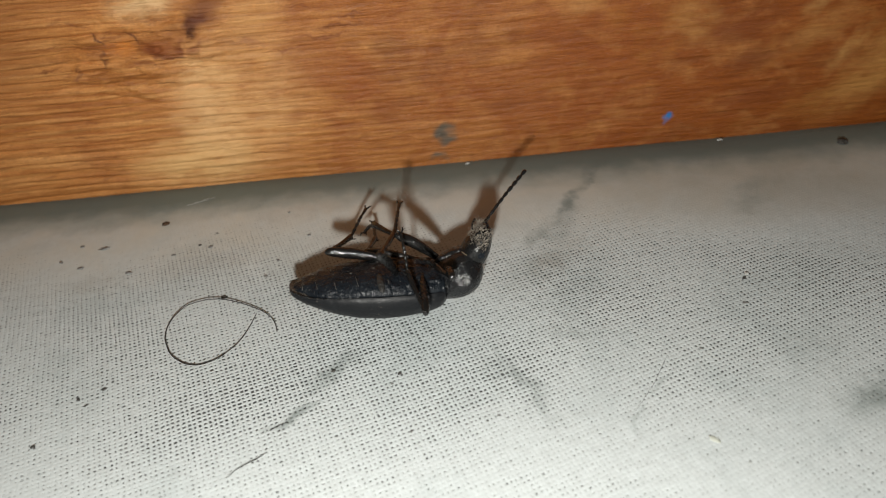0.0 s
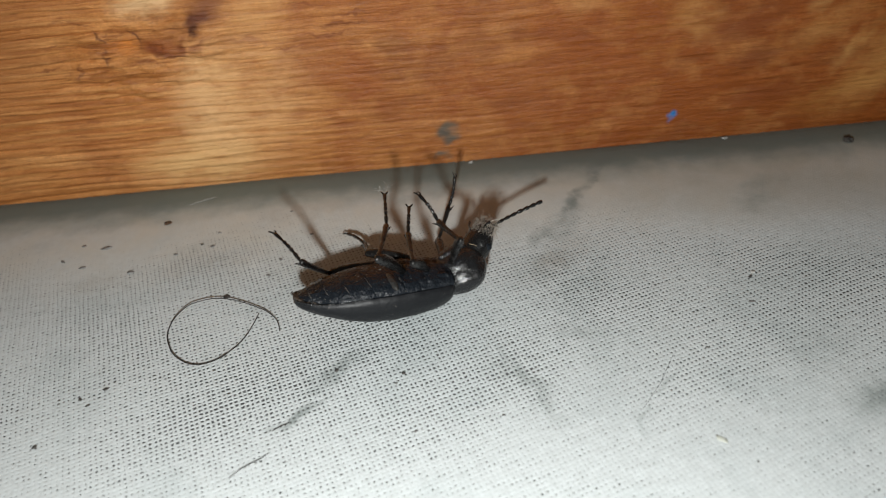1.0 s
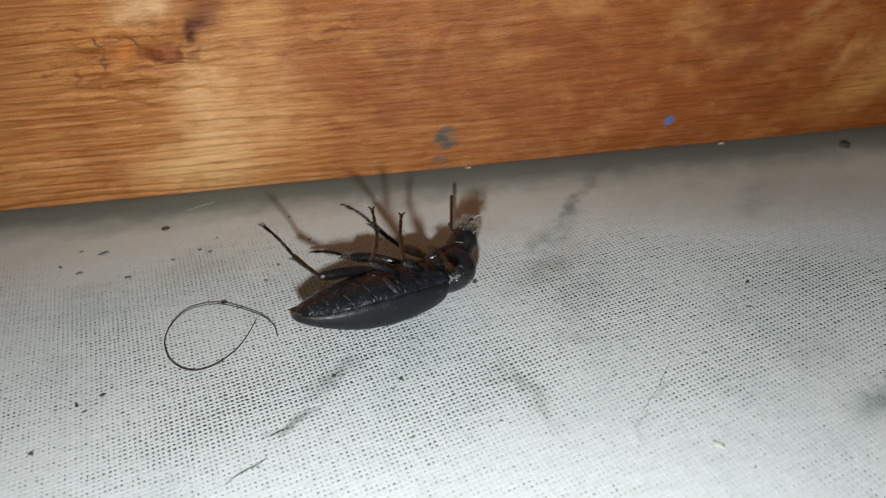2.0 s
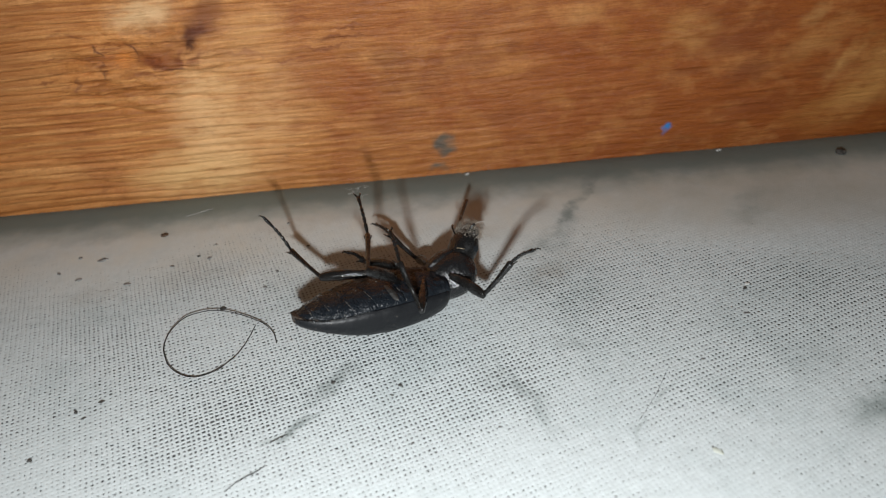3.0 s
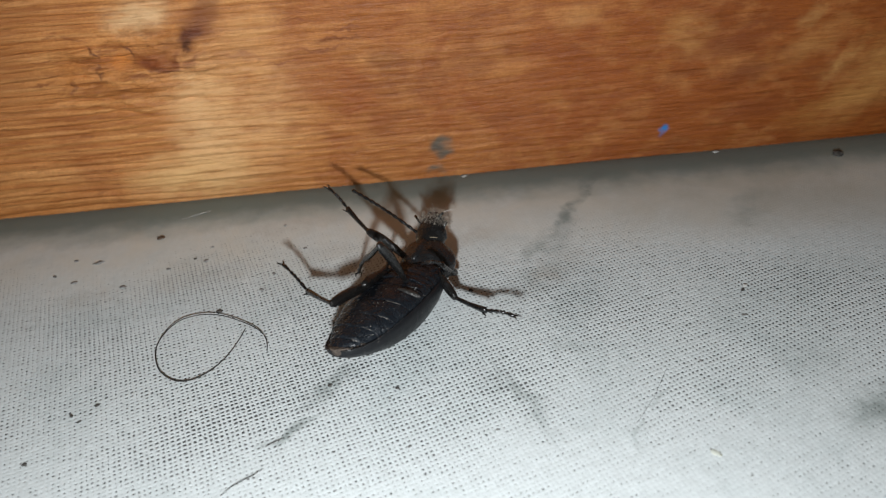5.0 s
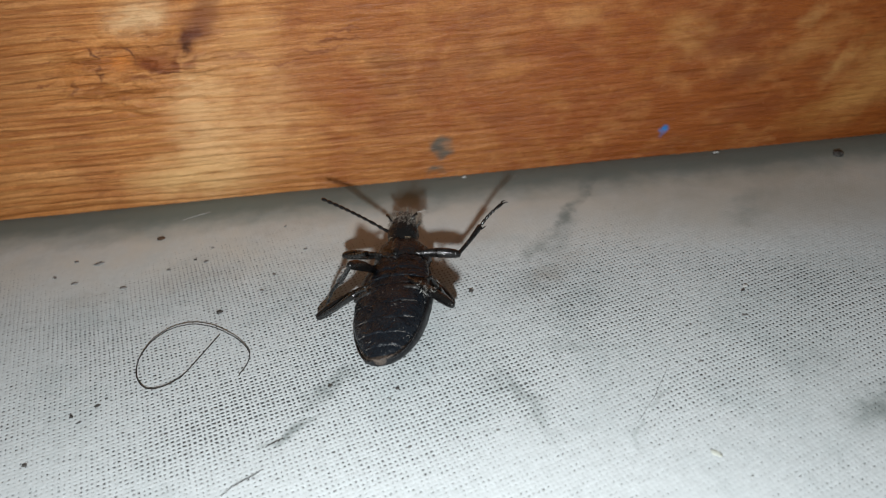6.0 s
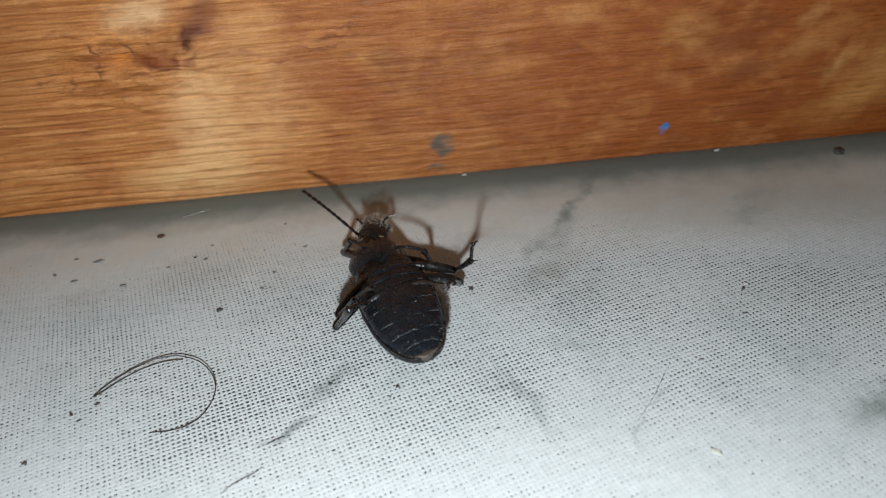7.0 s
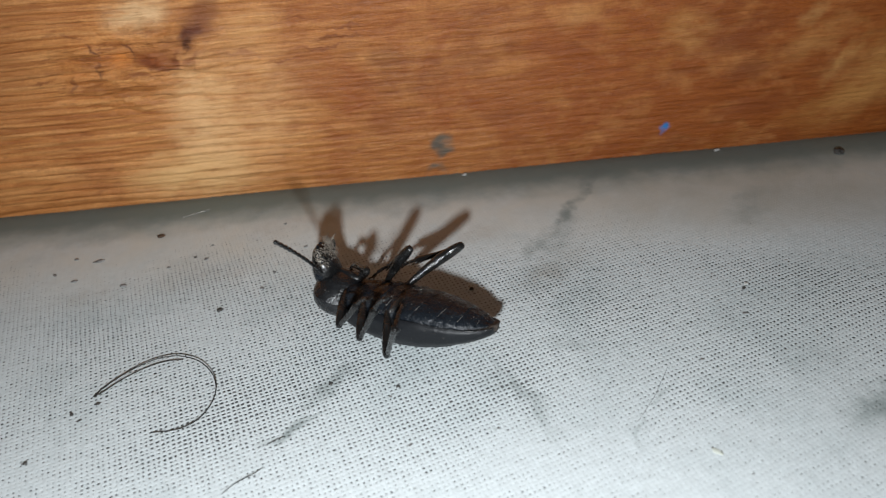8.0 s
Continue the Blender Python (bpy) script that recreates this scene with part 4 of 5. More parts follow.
BLACK_SPECK = "tiny black dirt speck on the white cloth"
for row in (
    (-6.6, -13.0, 0.34, 0.24, 0.2, 20), (1.2, -14.5, 0.28, 0.2, 0.2, -10), (-33.8, -12.2, 0.42, 0.22, 0.2, 15), (-36.4, -13.4, 0.32, 0.22, 0.2, -50),
    (46.9, -4.3, 0.40, 0.24, 0.2, 35), (11.8, 0.9, 0.4, 0.36, 0.3, 10), (-22.0, 2.2, 0.55, 0.42, 0.3, 10), (-39.4, -19.5, 0.35, 0.25, 0.2, 0),
    (-35.2, -14.4, 0.35, 0.16, 0.15, 30), (-27.5, 14.3, 0.3, 0.2, 0.15, 0),
):
    x, y, rx, ry, high, turn = row
    build_speck(x, y, rx * 0.78, ry * 0.78, high * 0.7, turn, SOIL, BLACK_SPECK)
for row in ((-36.7, 9.4, 0.5, 0.26, 0.12, 0), (-44.2, 11.5, 0.45, 0.22, 0.1, 10), (-42.0, 15.8, 0.7, 0.3, 0.12, 15), (-31.0, 12.5, 0.3, 0.2, 0.1, 0)):
    build_speck(*row, GREY, "faint grey dirt speck on the cloth")
for row in ((-47.6, 13.4, 0.35, 0.2, 0.1, -45), (-45.6, 16.8, 0.3, 0.2, 0.1, -8), (-25.8, 13.6, 0.34, 0.24, 0.1, 29), (-16.8, 5.8, 0.3, 0.22, 0.1, -24), (-11.3, 14.2, 0.28, 0.2, 0.1, 13), (-15.4, 9.0, 0.26, 0.2, 0.1, -40), (-25.4, 16.8, 0.2, 0.14, 0.1, -3), (-14.8, 20.5, 0.2, 0.16, 0.1, 34), (0.3, -15.9, 0.16, 0.12, 0.1, -19), (11.8, -21.8, 0.16, 0.12, 0.1, 18), (36.8, -15.5, 0.2, 0.12, 0.1, -35), (35.9, -30.8, 0.14, 0.09, 0.03, 2), (2.2, -22.7, 0.2, 0.14, 0.1, 39)):
    build_speck(*row, GREY, "faint grey dirt speck on the cloth")
build_speck(76.6, 25.6, 0.85, 0.75, 0.62, 20, SOIL, "black crumb of dirt beside the board", "dirt_crumb")
build_speck(-34.0, 20.6, 0.62, 0.36, 0.25, 8, RUST, "rusty brown crumb of dirt on the cloth", "dirt_crumb")
build_speck(33.5, -27.8, 0.58, 0.34, 0.05, -40, CRUMB, "pale tan crumb pressed into the cloth", "crumb", 0.005)
build_speck(45.1, -8.8, 0.42, 0.16, 0.06, -8, GREY, "faint grey dirt speck on the cloth")
build_speck(47.6, -3.5, 0.34, 0.24, 0.12, 30, LINT, "bit of white lint beside a dirt speck", "lint")
build_speck(58.5, 31.6, 0.6, 0.22, 0.2, 10, LINT, "bit of white lint at the foot of the board", "lint")
build_speck(14.5, 31.6, 0.45, 0.22, 0.2, 30, LINT, "bit of white lint at the foot of the board", "lint")
build_fibre([(-17.2, -26.3), (-16.2, -25.3), (-15.1, -24.7), (-14.2, -24.3), (-13.3, -23.6)], 0.045, HAIR, "short dark fibre lying on the cloth")
build_fibre([(-13.3, -20.9), (-12.4, -20.3), (-11.4, -19.9)], 0.05, SOIL, "dark smudged fibre pressed into the weave")
build_fibre([(32.6, -16.0), (31.4, -17.6), (29.8, -19.8), (27.4, -22.4), (26.6, -23.2)], 0.022, SOIL, "thin grey fibre caught in the weave", 0.0)
build_fibre([(-31.5, 25.2), (-29.0, 26.4), (-27.5, 26.9)], 0.055, LINT, "pale scratch of lint near the board", 0.06)


# ---- how the beetle and the hair move ----
def smooth_rows(rows, t):
    """Values at t between rows of (t, values...), smooth and without overshoot."""
    ts = [r[0] for r in rows]
    k = min(max(sum(1 for s in ts if s <= t) - 1, 0), len(ts) - 2)
    y = [np.array(r[1], float) for r in rows]

    def slope(i):
        if i in (0, len(ts) - 1):
            return np.zeros_like(y[0])
        a, b = (y[i] - y[i - 1]) / (ts[i] - ts[i - 1]), (y[i + 1] - y[i]) / (ts[i + 1] - ts[i])
        return np.where(a * b > 0, 2 * a * b / np.where(np.abs(a + b) < 1e-9, 1, a + b), 0)

    h = ts[k + 1] - ts[k]
    u = min(max((t - ts[k]) / h, 0), 1)
    return ((1 + 2 * u) * (1 - u) ** 2 * y[k] + u * (1 - u) ** 2 * h * slope(k) + u * u * (3 - 2 * u) * y[k + 1] + u * u * (u - 1) * h * slope(k + 1))


def way(azimuth, rise):
    a, e = radians(azimuth), radians(rise)
    return (math.cos(a) * math.cos(e), math.sin(a) * math.cos(e), math.sin(e))


def aim(at, direction, up=(0.1, 0.05, 1.0)):
    """The pose at a place (millimetres) with x along a direction."""
    x = Vector(direction).normalized()
    up = Vector(up)
    if abs(x.dot(up.normalized())) > 0.97:
        up = Vector((1.0, 0.1, 0.2))
    y = up.cross(x).normalized()
    z = x.cross(y)
    m = Matrix((x, y, z)).transposed().to_4x4()
    m.translation = Vector(at) * MM
    return m


BODY_ROWS = [
    (0.0, 0.32, -4.18, 0.43, 2.04, -3.64, -15.46),
    (0.2, 0.48, -6.77, 0.83, 24.12, -14.69, -0.92),
    (0.3, 0.06, -5.97, 0.82, 23.27, -12.69, -9.65),
    (0.5, 0.44, -5.65, 0.94, 23.17, -12.08, -15.11),
    (0.7, 0.49, -5.16, 0.85, 17.94, -10.27, -16.64),
    (0.8, 0.57, -5.12, 0.78, 16.23, -9.09, -17.40),
    (1.0, 0.48, -5.30, 0.77, 16.05, -8.20, -18.92),
    (1.2, 0.80, -5.43, 0.88, 17.44, -8.99, -20.10),
    (1.5, 0.82, -6.07, 0.99, 25.75, -11.50, -17.87),
    (1.7, 0.39, -5.46, 0.89, 26.43, -8.25, -21.51),
    (2.8, 0.44, -5.39, 0.86, 23.75, -9.08, -19.49),
    (3.0, 0.52, -5.31, 0.84, 24.12, -9.00, -19.13),
    (3.2, 0.59, -4.94, 0.77, 25.67, -7.97, -19.27),
    (3.5, 0.94, -6.04, 0.76, 34.54, -10.65, -13.50),
    (3.7, 1.21, -5.16, 0.93, 51.28, -8.96, -21.24),
    (3.8, 0.62, -5.25, 1.05, 50.93, -8.83, -19.00),
    (4.0, 1.40, -6.20, 1.15, 53.00, -12.20, -21.00),
    (4.2, 2.27, -6.53, 1.28, 52.33, -11.33, -20.00),
    (4.5, 2.04, -6.00, 1.02, 53.89, -12.09, -17.49),
    (4.7, 2.06, -5.52, 0.76, 53.13, -9.57, -15.71),
    (5.8, 1.88, -4.73, 0.47, 81.71, -7.10, -12.88),
    (6.0, 2.35, -4.18, 0.36, 81.98, -5.70, -11.09),
    (6.2, 2.45, -4.09, 0.10, 95.30, -3.10, -3.48),
    (6.4, 3.21, -4.14, 0.05, 82.44, -2.17, 1.12),
    (6.5, 2.11, -4.24, 0.10, 88.55, -3.05, 3.43),
    (6.6, -0.19, -4.24, 0.10, 97.00, -3.05, 3.43),
    (6.7, 0.06, -4.04, 0.13, 96.41, -4.44, -0.88),
    (6.8, 3.02, -4.20, 0.14, 97.68, -4.16, -3.03),
    (7.0, 2.43, -4.42, 0.20, 104.32, -5.47, -4.33),
    (7.2, 4.26, -4.57, 0.10, 134.88, 0.38, -3.03),
    (7.4, 3.04, -5.15, 0.27, 144.23, 3.61, 9.26),
    (7.5, 2.20, -7.48, 0.42, 149.83, -2.18, 16.41),
    (7.7, 1.98, -7.29, 0.51, 150.40, -1.83, 19.19),
    (8.0, 2.26, -7.68, 0.80, 147.62, -4.91, 23.35),
]
HIND_A_ROWS = [
    (0.00, 179, 13, 68, -7, 65, 22),
    (0.20, 166, 14, 34, -35, -93, 30),
    (0.30, 111, -17, -139, 26, -168, 32),
    (0.50, 135, -10, -130, 34, 118, 23),
    (0.70, -178, -1, -138, 32, -147, 44),
    (0.80, -175, 0, -132, 33, -142, 46),
    (1.00, 153, -9, -131, 31, 114, 26),
    (1.20, -178, 6, -115, 33, -135, 47),
    (1.50, 143, 7, -114, 37, 77, 22),
    (1.70, 176, 11, -122, 42, -122, 58),
    (2.10, 180, 8, 89, 2, 112, 33),
    (2.45, 147, 3, 82, 23, 118, 54),
    (2.80, 147, 3, 103, 19, -173, 59),
    (3.00, 146, 1, 102, 18, -173, 60),
    (3.20, 148, 3, 82, 22, 175, 66),
    (3.40, 139, 12, 51, 8, -98, 70),
    (3.50, 127, 15, -78, 19, -83, 41),
    (3.70, -179, 13, 34, -4, 57, 35),
    (3.80, 107, -23, -128, 46, 77, 29),
    (4.00, 100, -19, -149, 43, 81, 42),
    (4.20, 173, 13, 54, 7, 61, 41),
    (4.50, -174, 26, 62, -10, 95, -3),
    (4.70, 176, 12, 106, -12, 81, -6),
    (5.10, 172, 10, 54, 0, 63, 34),
    (5.45, 99, -9, -107, 24, -140, 25),
    (5.80, 90, -10, -61, 9, -7, -29),
    (6.00, 101, -17, -106, 29, -140, 29),
    (6.20, 58, -36, 114, 9, 128, 54),
    (6.40, 57, -29, 136, 31, 132, 29),
    (6.50, 86, -30, 129, 22, 111, -3),
    (6.70, 126, -11, 2, -7, -5, -6),
    (6.80, 132, 16, -17, -24, -18, -28),
    (7.00, 133, 5, -160, 46, -28, -34),
    (7.20, 147, 26, 155, 52, -59, -33),
    (7.40, 130, 18, -61, -17, -65, -13),
    (7.50, 130, -29, 125, 51, -65, -5),
    (7.70, 123, -22, 135, 54, -69, -7),
    (8.00, 122, -31, 129, 45, -67, 4),
]
HIND_B_ROWS = [
    (0.00, -108, 40, 74, -2, 80, 17),
    (0.20, -123, 1, 73, 14, 65, 50),
    (0.30, -134, 38, 64, -5, 61, -2),
    (0.50, -132, 29, 65, 8, 63, 37),
    (0.70, -134, 30, 68, 5, 77, 39),
    (0.80, -132, 33, 69, 3, 77, 34),
    (1.00, -130, 31, 65, 12, 74, 26),
    (1.20, -134, 30, 61, 3, 70, 23),
    (1.50, -132, 34, 61, 11, 69, 31),
    (1.70, -139, 26, 61, 21, 71, 30),
    (2.10, -136, 30, 59, 4, 68, 24),
    (2.45, -141, 24, 60, 20, 75, 39),
    (2.80, -142, 32, 67, 18, 78, 37),
    (3.00, -142, 29, 65, 17, 77, 41),
    (3.20, -142, 25, 61, 19, 75, 38),
    (3.40, -141, 35, 66, 7, 68, 36),
    (3.50, -140, 38, 53, 4, 57, 14),
    (3.70, -135, -2, -140, 37, 48, -6),
    (3.80, -136, 33, 59, -9, 52, 6),
    (4.00, -143, 32, 47, 2, 54, -3),
    (4.20, -164, 55, 60, -23, 54, -33),
    (4.50, -153, 35, 44, -12, 46, -9),
    (4.70, -145, 48, 50, -21, 59, -21),
    (5.10, -173, 58, 58, -30, 52, -39),
    (5.45, -137, -7, 23, -23, -178, 42),
    (5.80, -134, -8, 22, -15, 27, -19),
    (6.00, -136, -5, 22, -26, 178, 44),
    (6.20, -143, 8, 0, -25, -14, -7),
    (6.40, -143, -4, 161, 48, 164, 46),
    (6.50, -89, -37, 146, 38, 155, 41),
    (6.70, -64, -31, 162, 34, 157, 33),
    (6.80, -152, 5, -32, -17, -20, -16),
    (7.00, -79, -33, 156, 38, 158, 31),
    (7.20, -152, 21, 83, 60, -162, 67),
    (7.40, -159, 29, 69, 38, 138, 71),
    (7.50, -142, 32, 66, 11, -62, 12),
    (7.70, -143, 36, -11, -24, -67, 5),
    (8.00, -143, 39, -6, -26, -29, -31),
]
MID_A_ROWS = [
    (0.00, 159, 4, 77, -4, 93, 7),
    (0.20, 88, -14, 70, -13, 54, -1),
    (0.30, 160, 36, 25, -25, 28, -34),
    (0.50, 108, 4, 104, 10, 89, -7),
    (0.70, 143, 3, 76, 0, 101, 21),
    (0.80, 140, 0, 79, -5, 121, 18),
    (1.00, 137, 3, 79, -5, 105, 4),
    (1.20, 131, 2, 86, -12, 135, 6),
    (1.50, -177, 29, 44, -8, 44, -31),
    (1.70, -158, 30, 75, -9, 82, 2),
    (2.10, 127, 5, 84, -11, 133, 6),
    (2.45, 109, -3, -120, 22, -141, 24),
    (2.80, 110, 2, -114, 20, -133, 31),
    (3.00, 110, 0, -122, 23, -132, 28),
    (3.20, 109, -4, -120, 23, -141, 25),
    (3.50, 92, -7, -109, 16, -104, 28),
    (3.70, 85, 23, -80, 28, -94, 3),
    (3.80, 102, 7, -75, 37, -85, 17),
    (4.00, -171, 59, 50, -42, 80, -38),
    (4.20, -162, 20, 22, -15, 29, -3),
    (4.50, 154, 7, -120, 22, -111, 19),
    (4.70, 116, -2, -100, 40, -112, 39),
    (5.10, -162, 20, 20, -19, 28, -7),
    (5.45, 168, 46, 48, -36, 74, -45),
    (5.80, 173, 22, 91, -14, 91, 6),
    (6.00, 167, 42, 47, -41, 75, -50),
    (6.20, 152, 21, -21, -26, -57, 3),
    (6.40, 147, 21, -4, -35, -11, -33),
    (6.50, 146, 8, -21, -23, -17, -27),
    (6.70, 113, -44, -152, 50, -150, 46),
    (6.80, 67, -39, -140, 46, -166, 41),
    (7.00, 132, -5, -149, 43, -150, 40),
    (7.20, 149, 13, 154, 54, 166, 53),
    (7.40, 141, 6, 109, 60, 110, 56),
    (7.50, 179, -60, 131, 42, 101, 51),
    (7.70, 146, -38, 147, 60, 132, 47),
    (8.00, 118, -27, 145, 50, 139, 34),
]
MID_B_ROWS = [
    (0.00, -92, -11, 107, 28, 100, 56),
    (0.20, -116, -13, 76, 15, 74, 24),
    (0.30, -135, 32, 61, 0, 62, 7),
    (0.50, -134, 32, 66, 12, 59, 4),
    (0.70, -120, 2, 87, 32, 94, 62),
    (0.80, -125, 26, 81, 13, 75, 31),
    (1.00, -125, 28, 76, 15, 68, 27),
    (1.20, -130, 24, 67, 15, 59, 18),
    (1.50, -137, 35, 59, 11, 55, 6),
    (1.70, -137, 33, 72, 12, 61, 28),
    (2.10, -132, 24, 64, 16, 57, 19),
    (2.45, -118, -18, 104, 54, 73, 37),
    (2.80, -121, -11, 98, 53, 79, 35),
    (3.00, -121, -9, 99, 55, 77, 36),
    (3.20, -118, -16, 103, 53, 73, 36),
    (3.50, -116, -40, -168, 63, 71, 22),
    (3.70, -110, -3, -156, 36, -151, 30),
    (3.80, -118, 0, -155, 40, -155, 31),
    (4.00, -126, 2, -157, 37, -157, 28),
    (4.20, 6, -24, -162, 33, -167, 27),
    (4.50, -129, -12, -128, 0, -121, 13),
    (4.70, -120, -20, -154, 43, -158, 34),
    (5.10, 0, -24, -168, 36, -171, 29),
    (5.45, -129, -37, 180, 53, -172, 49),
    (5.80, -111, -48, 180, 52, 178, 47),
    (6.00, -120, -44, 174, 54, -177, 51),
    (6.20, -112, -18, 148, 43, 142, 45),
    (6.40, -124, -34, 144, 54, 156, 45),
    (6.50, -120, -26, 145, 50, 138, 49),
    (6.70, -100, -18, 155, 45, 145, 30),
    (6.80, -111, -35, 143, 58, 112, 56),
    (7.00, -97, -24, -165, 41, 177, 57),
    (7.20, -110, -32, -156, 32, -154, 47),
    (7.40, -163, 19, 149, 57, 129, 65),
    (7.50, -143, 26, 128, 55, -63, 4),
    (7.70, -146, 26, -77, 24, -69, 22),
    (8.00, 158, 51, -31, -35, -26, -34),
]
FRONT_A_ROWS = [
    (0.00, -175, 37, 121, -1, 113, -34),
    (0.20, 152, 34, 151, 35, 124, 9),
    (0.30, 64, -2, -139, 14, -127, 4),
    (0.50, 161, 25, 137, 21, 161, 31),
    (0.70, 79, 13, 56, 54, 12, 84),
    (0.80, 91, 0, 96, 41, 150, 69),
    (1.00, 74, 3, 46, 41, -8, 76),
    (1.20, 88, -3, 157, 52, 166, 48),
    (1.50, 84, 0, -165, 43, -170, 10),
    (1.70, 170, 24, 138, 24, 168, 28),
    (2.10, 85, 0, 155, 52, 163, 48),
    (2.45, -130, 19, 100, 13, 84, 3),
    (2.80, 75, 1, 92, 34, 156, 60),
    (3.00, 79, -8, 118, 37, 94, 9),
    (3.20, -130, 20, 100, 13, 84, 2),
    (3.50, 129, 40, -115, -10, -135, 4),
    (3.70, 92, 18, -100, 11, -127, -7),
    (3.80, 88, 20, -153, 47, -156, 36),
    (4.00, 121, 44, 86, 43, 83, 35),
    (4.20, 113, 54, 65, 32, 82, 47),
    (4.50, 116, 43, -156, -8, -142, -11),
    (4.70, 66, 28, 53, 33, 50, 31),
    (5.10, 93, 39, 65, 25, 84, 42),
    (5.45, 71, 13, -127, 12, -126, -2),
    (5.80, 69, 11, -122, 10, -124, 2),
    (6.00, 72, 3, -127, 16, -125, 3),
    (6.20, 57, -22, -136, 25, -143, 26),
    (6.40, 61, -15, -138, 24, -149, 27),
    (6.50, 69, -18, -134, 37, -130, 20),
    (6.70, 60, 10, -129, 49, -154, 18),
    (6.80, 42, -3, -144, 37, -162, 17),
    (7.00, 23, -10, -164, 44, -165, 9),
    (7.20, 111, -13, 102, -8, 89, 9),
    (7.40, 116, -23, 81, -15, 98, -6),
    (7.50, 134, -34, 120, 4, 143, 2),
    (7.70, 121, -9, 150, 36, 142, 44),
    (8.00, 117, -23, 153, 43, 143, 28),
]
FRONT_B_ROWS = [
    (0.00, -89, 18, 105, -10, -122, 32),
    (0.20, -80, 1, 171, 50, -175, 45),
    (0.30, -125, 49, 78, -6, 87, 2),
    (0.50, -128, 44, 100, 11, 89, 4),
    (0.70, -129, 37, 92, 12, 123, 24),
    (0.80, -61, 0, 36, 3, 34, 27),
    (1.00, -95, 44, 97, 10, 115, 43),
    (1.20, -113, 2, 81, 3, 88, -7),
    (1.50, -99, -15, 83, 16, 89, 5),
    (1.70, -46, 25, 40, 24, 45, 31),
    (2.10, -115, 2, 79, 5, 86, -5),
    (2.45, -109, 29, 81, 4, 103, 25),
    (2.80, -105, -20, -131, 57, -148, 36),
    (3.00, -70, -17, -45, 49, -77, 31),
    (3.20, -110, 31, 81, 3, 102, 24),
    (3.50, -128, -45, -131, 54, -157, 43),
    (3.70, -101, -51, -113, -2, -116, 10),
    (3.80, -106, -38, -94, -20, -82, -5),
    (4.00, -118, -35, -96, -24, -90, -13),
    (4.20, -124, -38, -99, -18, -92, -12),
    (4.50, -123, -20, -154, 34, -162, 28),
    (4.70, -123, -15, -153, 36, -161, 35),
    (5.10, -120, -34, -99, -11, -93, -5),
    (5.45, -90, -13, -35, 9, -79, 29),
    (5.80, -96, -9, 33, -8, 39, -11),
    (6.00, -88, -13, -36, 11, -61, 24),
    (6.20, -99, -4, -40, -2, -85, 33),
    (6.40, -101, -14, -142, 47, -139, 48),
    (6.50, -92, 5, -75, 32, -87, 23),
    (6.70, -72, -13, 159, 41, 152, 24),
    (6.80, -119, -14, 135, 37, 134, 59),
    (7.00, -99, -33, 149, 61, 99, 31),
    (7.20, -61, -42, -176, 37, 178, 32),
    (7.40, -71, 2, 172, 82, -146, 80),
    (7.50, -124, 49, 144, 38, 155, 14),
    (7.70, -83, 28, -67, -3, -86, -22),
    (8.00, 132, 29, -41, -10, -45, -27),
]
HEAD_ROWS = [
    (0.0, -4, 64),
    (0.2, 30, 31),
    (0.3, 29, 38),
    (0.5, 32, 42),
    (0.7, 36, 40),
    (0.8, -52, 66),
    (1.0, 28, 45),
    (1.2, 29, 47),
    (1.5, 30, 40),
    (1.7, 32, 41),
    (2.8, 26, 49),
    (3.0, 27, 48),
    (3.2, 42, 40),
    (3.5, -30, 73),
    (3.7, 2, 41),
    (3.8, -11, 61),
    (4.0, -10, 64),
    (4.2, 9, 48),
    (4.5, 4, 58),
    (4.7, 14, 48),
    (5.8, -14, 34),
    (6.0, -10, 36),
    (6.2, -11, 25),
    (6.4, -10, 24),
    (6.5, -12, 29),
    (6.7, -17, 19),
    (6.8, -19, 24),
    (7.0, -16, 20),
    (7.2, -25, 52),
    (7.4, -40, 31),
    (7.5, -19, 45),
    (7.7, 37, 73),
    (8.0, 57, 68),
]
ANTENNA_ROWS = [
    (0.0, 32, 38),
    (0.2, -19, 59),
    (0.3, 45, 30),
    (0.5, 48, 31),
    (0.7, 21, 20),
    (0.8, 25, 26),
    (1.0, -2, 20),
    (1.2, 0, 32),
    (1.5, -31, 48),
    (1.7, 58, 22),
    (2.8, 47, 17),
    (3.0, 48, 17),
    (3.2, 76, 20),
    (3.5, 106, 28),
    (3.7, 66, 7),
    (3.8, 93, 20),
    (4.0, 70, 21),
    (4.2, 47, 37),
    (4.5, 75, 36),
    (4.7, 89, 39),
    (5.8, 82, 21),
    (6.0, 64, 26),
    (6.2, 64, 3),
    (6.4, 58, 12),
    (6.5, 52, 14),
    (6.7, 42, 4),
    (6.8, 27, 36),
    (7.0, 30, 24),
    (7.2, 0, 33),
    (7.4, 49, 67),
    (7.5, 94, 17),
    (7.7, 98, 13),
    (8.0, 95, 32),
]

# how far the fore body is bent up against the wing cases, in degrees
BEND_ROWS = [(0.0, 22), (0.5, 16), (1.0, 16), (1.5, 12), (3.0, 21), (3.5, 14), (4.0, 14), (4.5, 18), (6.0, 0), (6.5, -5), (7.0, 6), (7.5, 12), (8.0, 9)]
HINGE = (6.0, 0.0, 3.6)

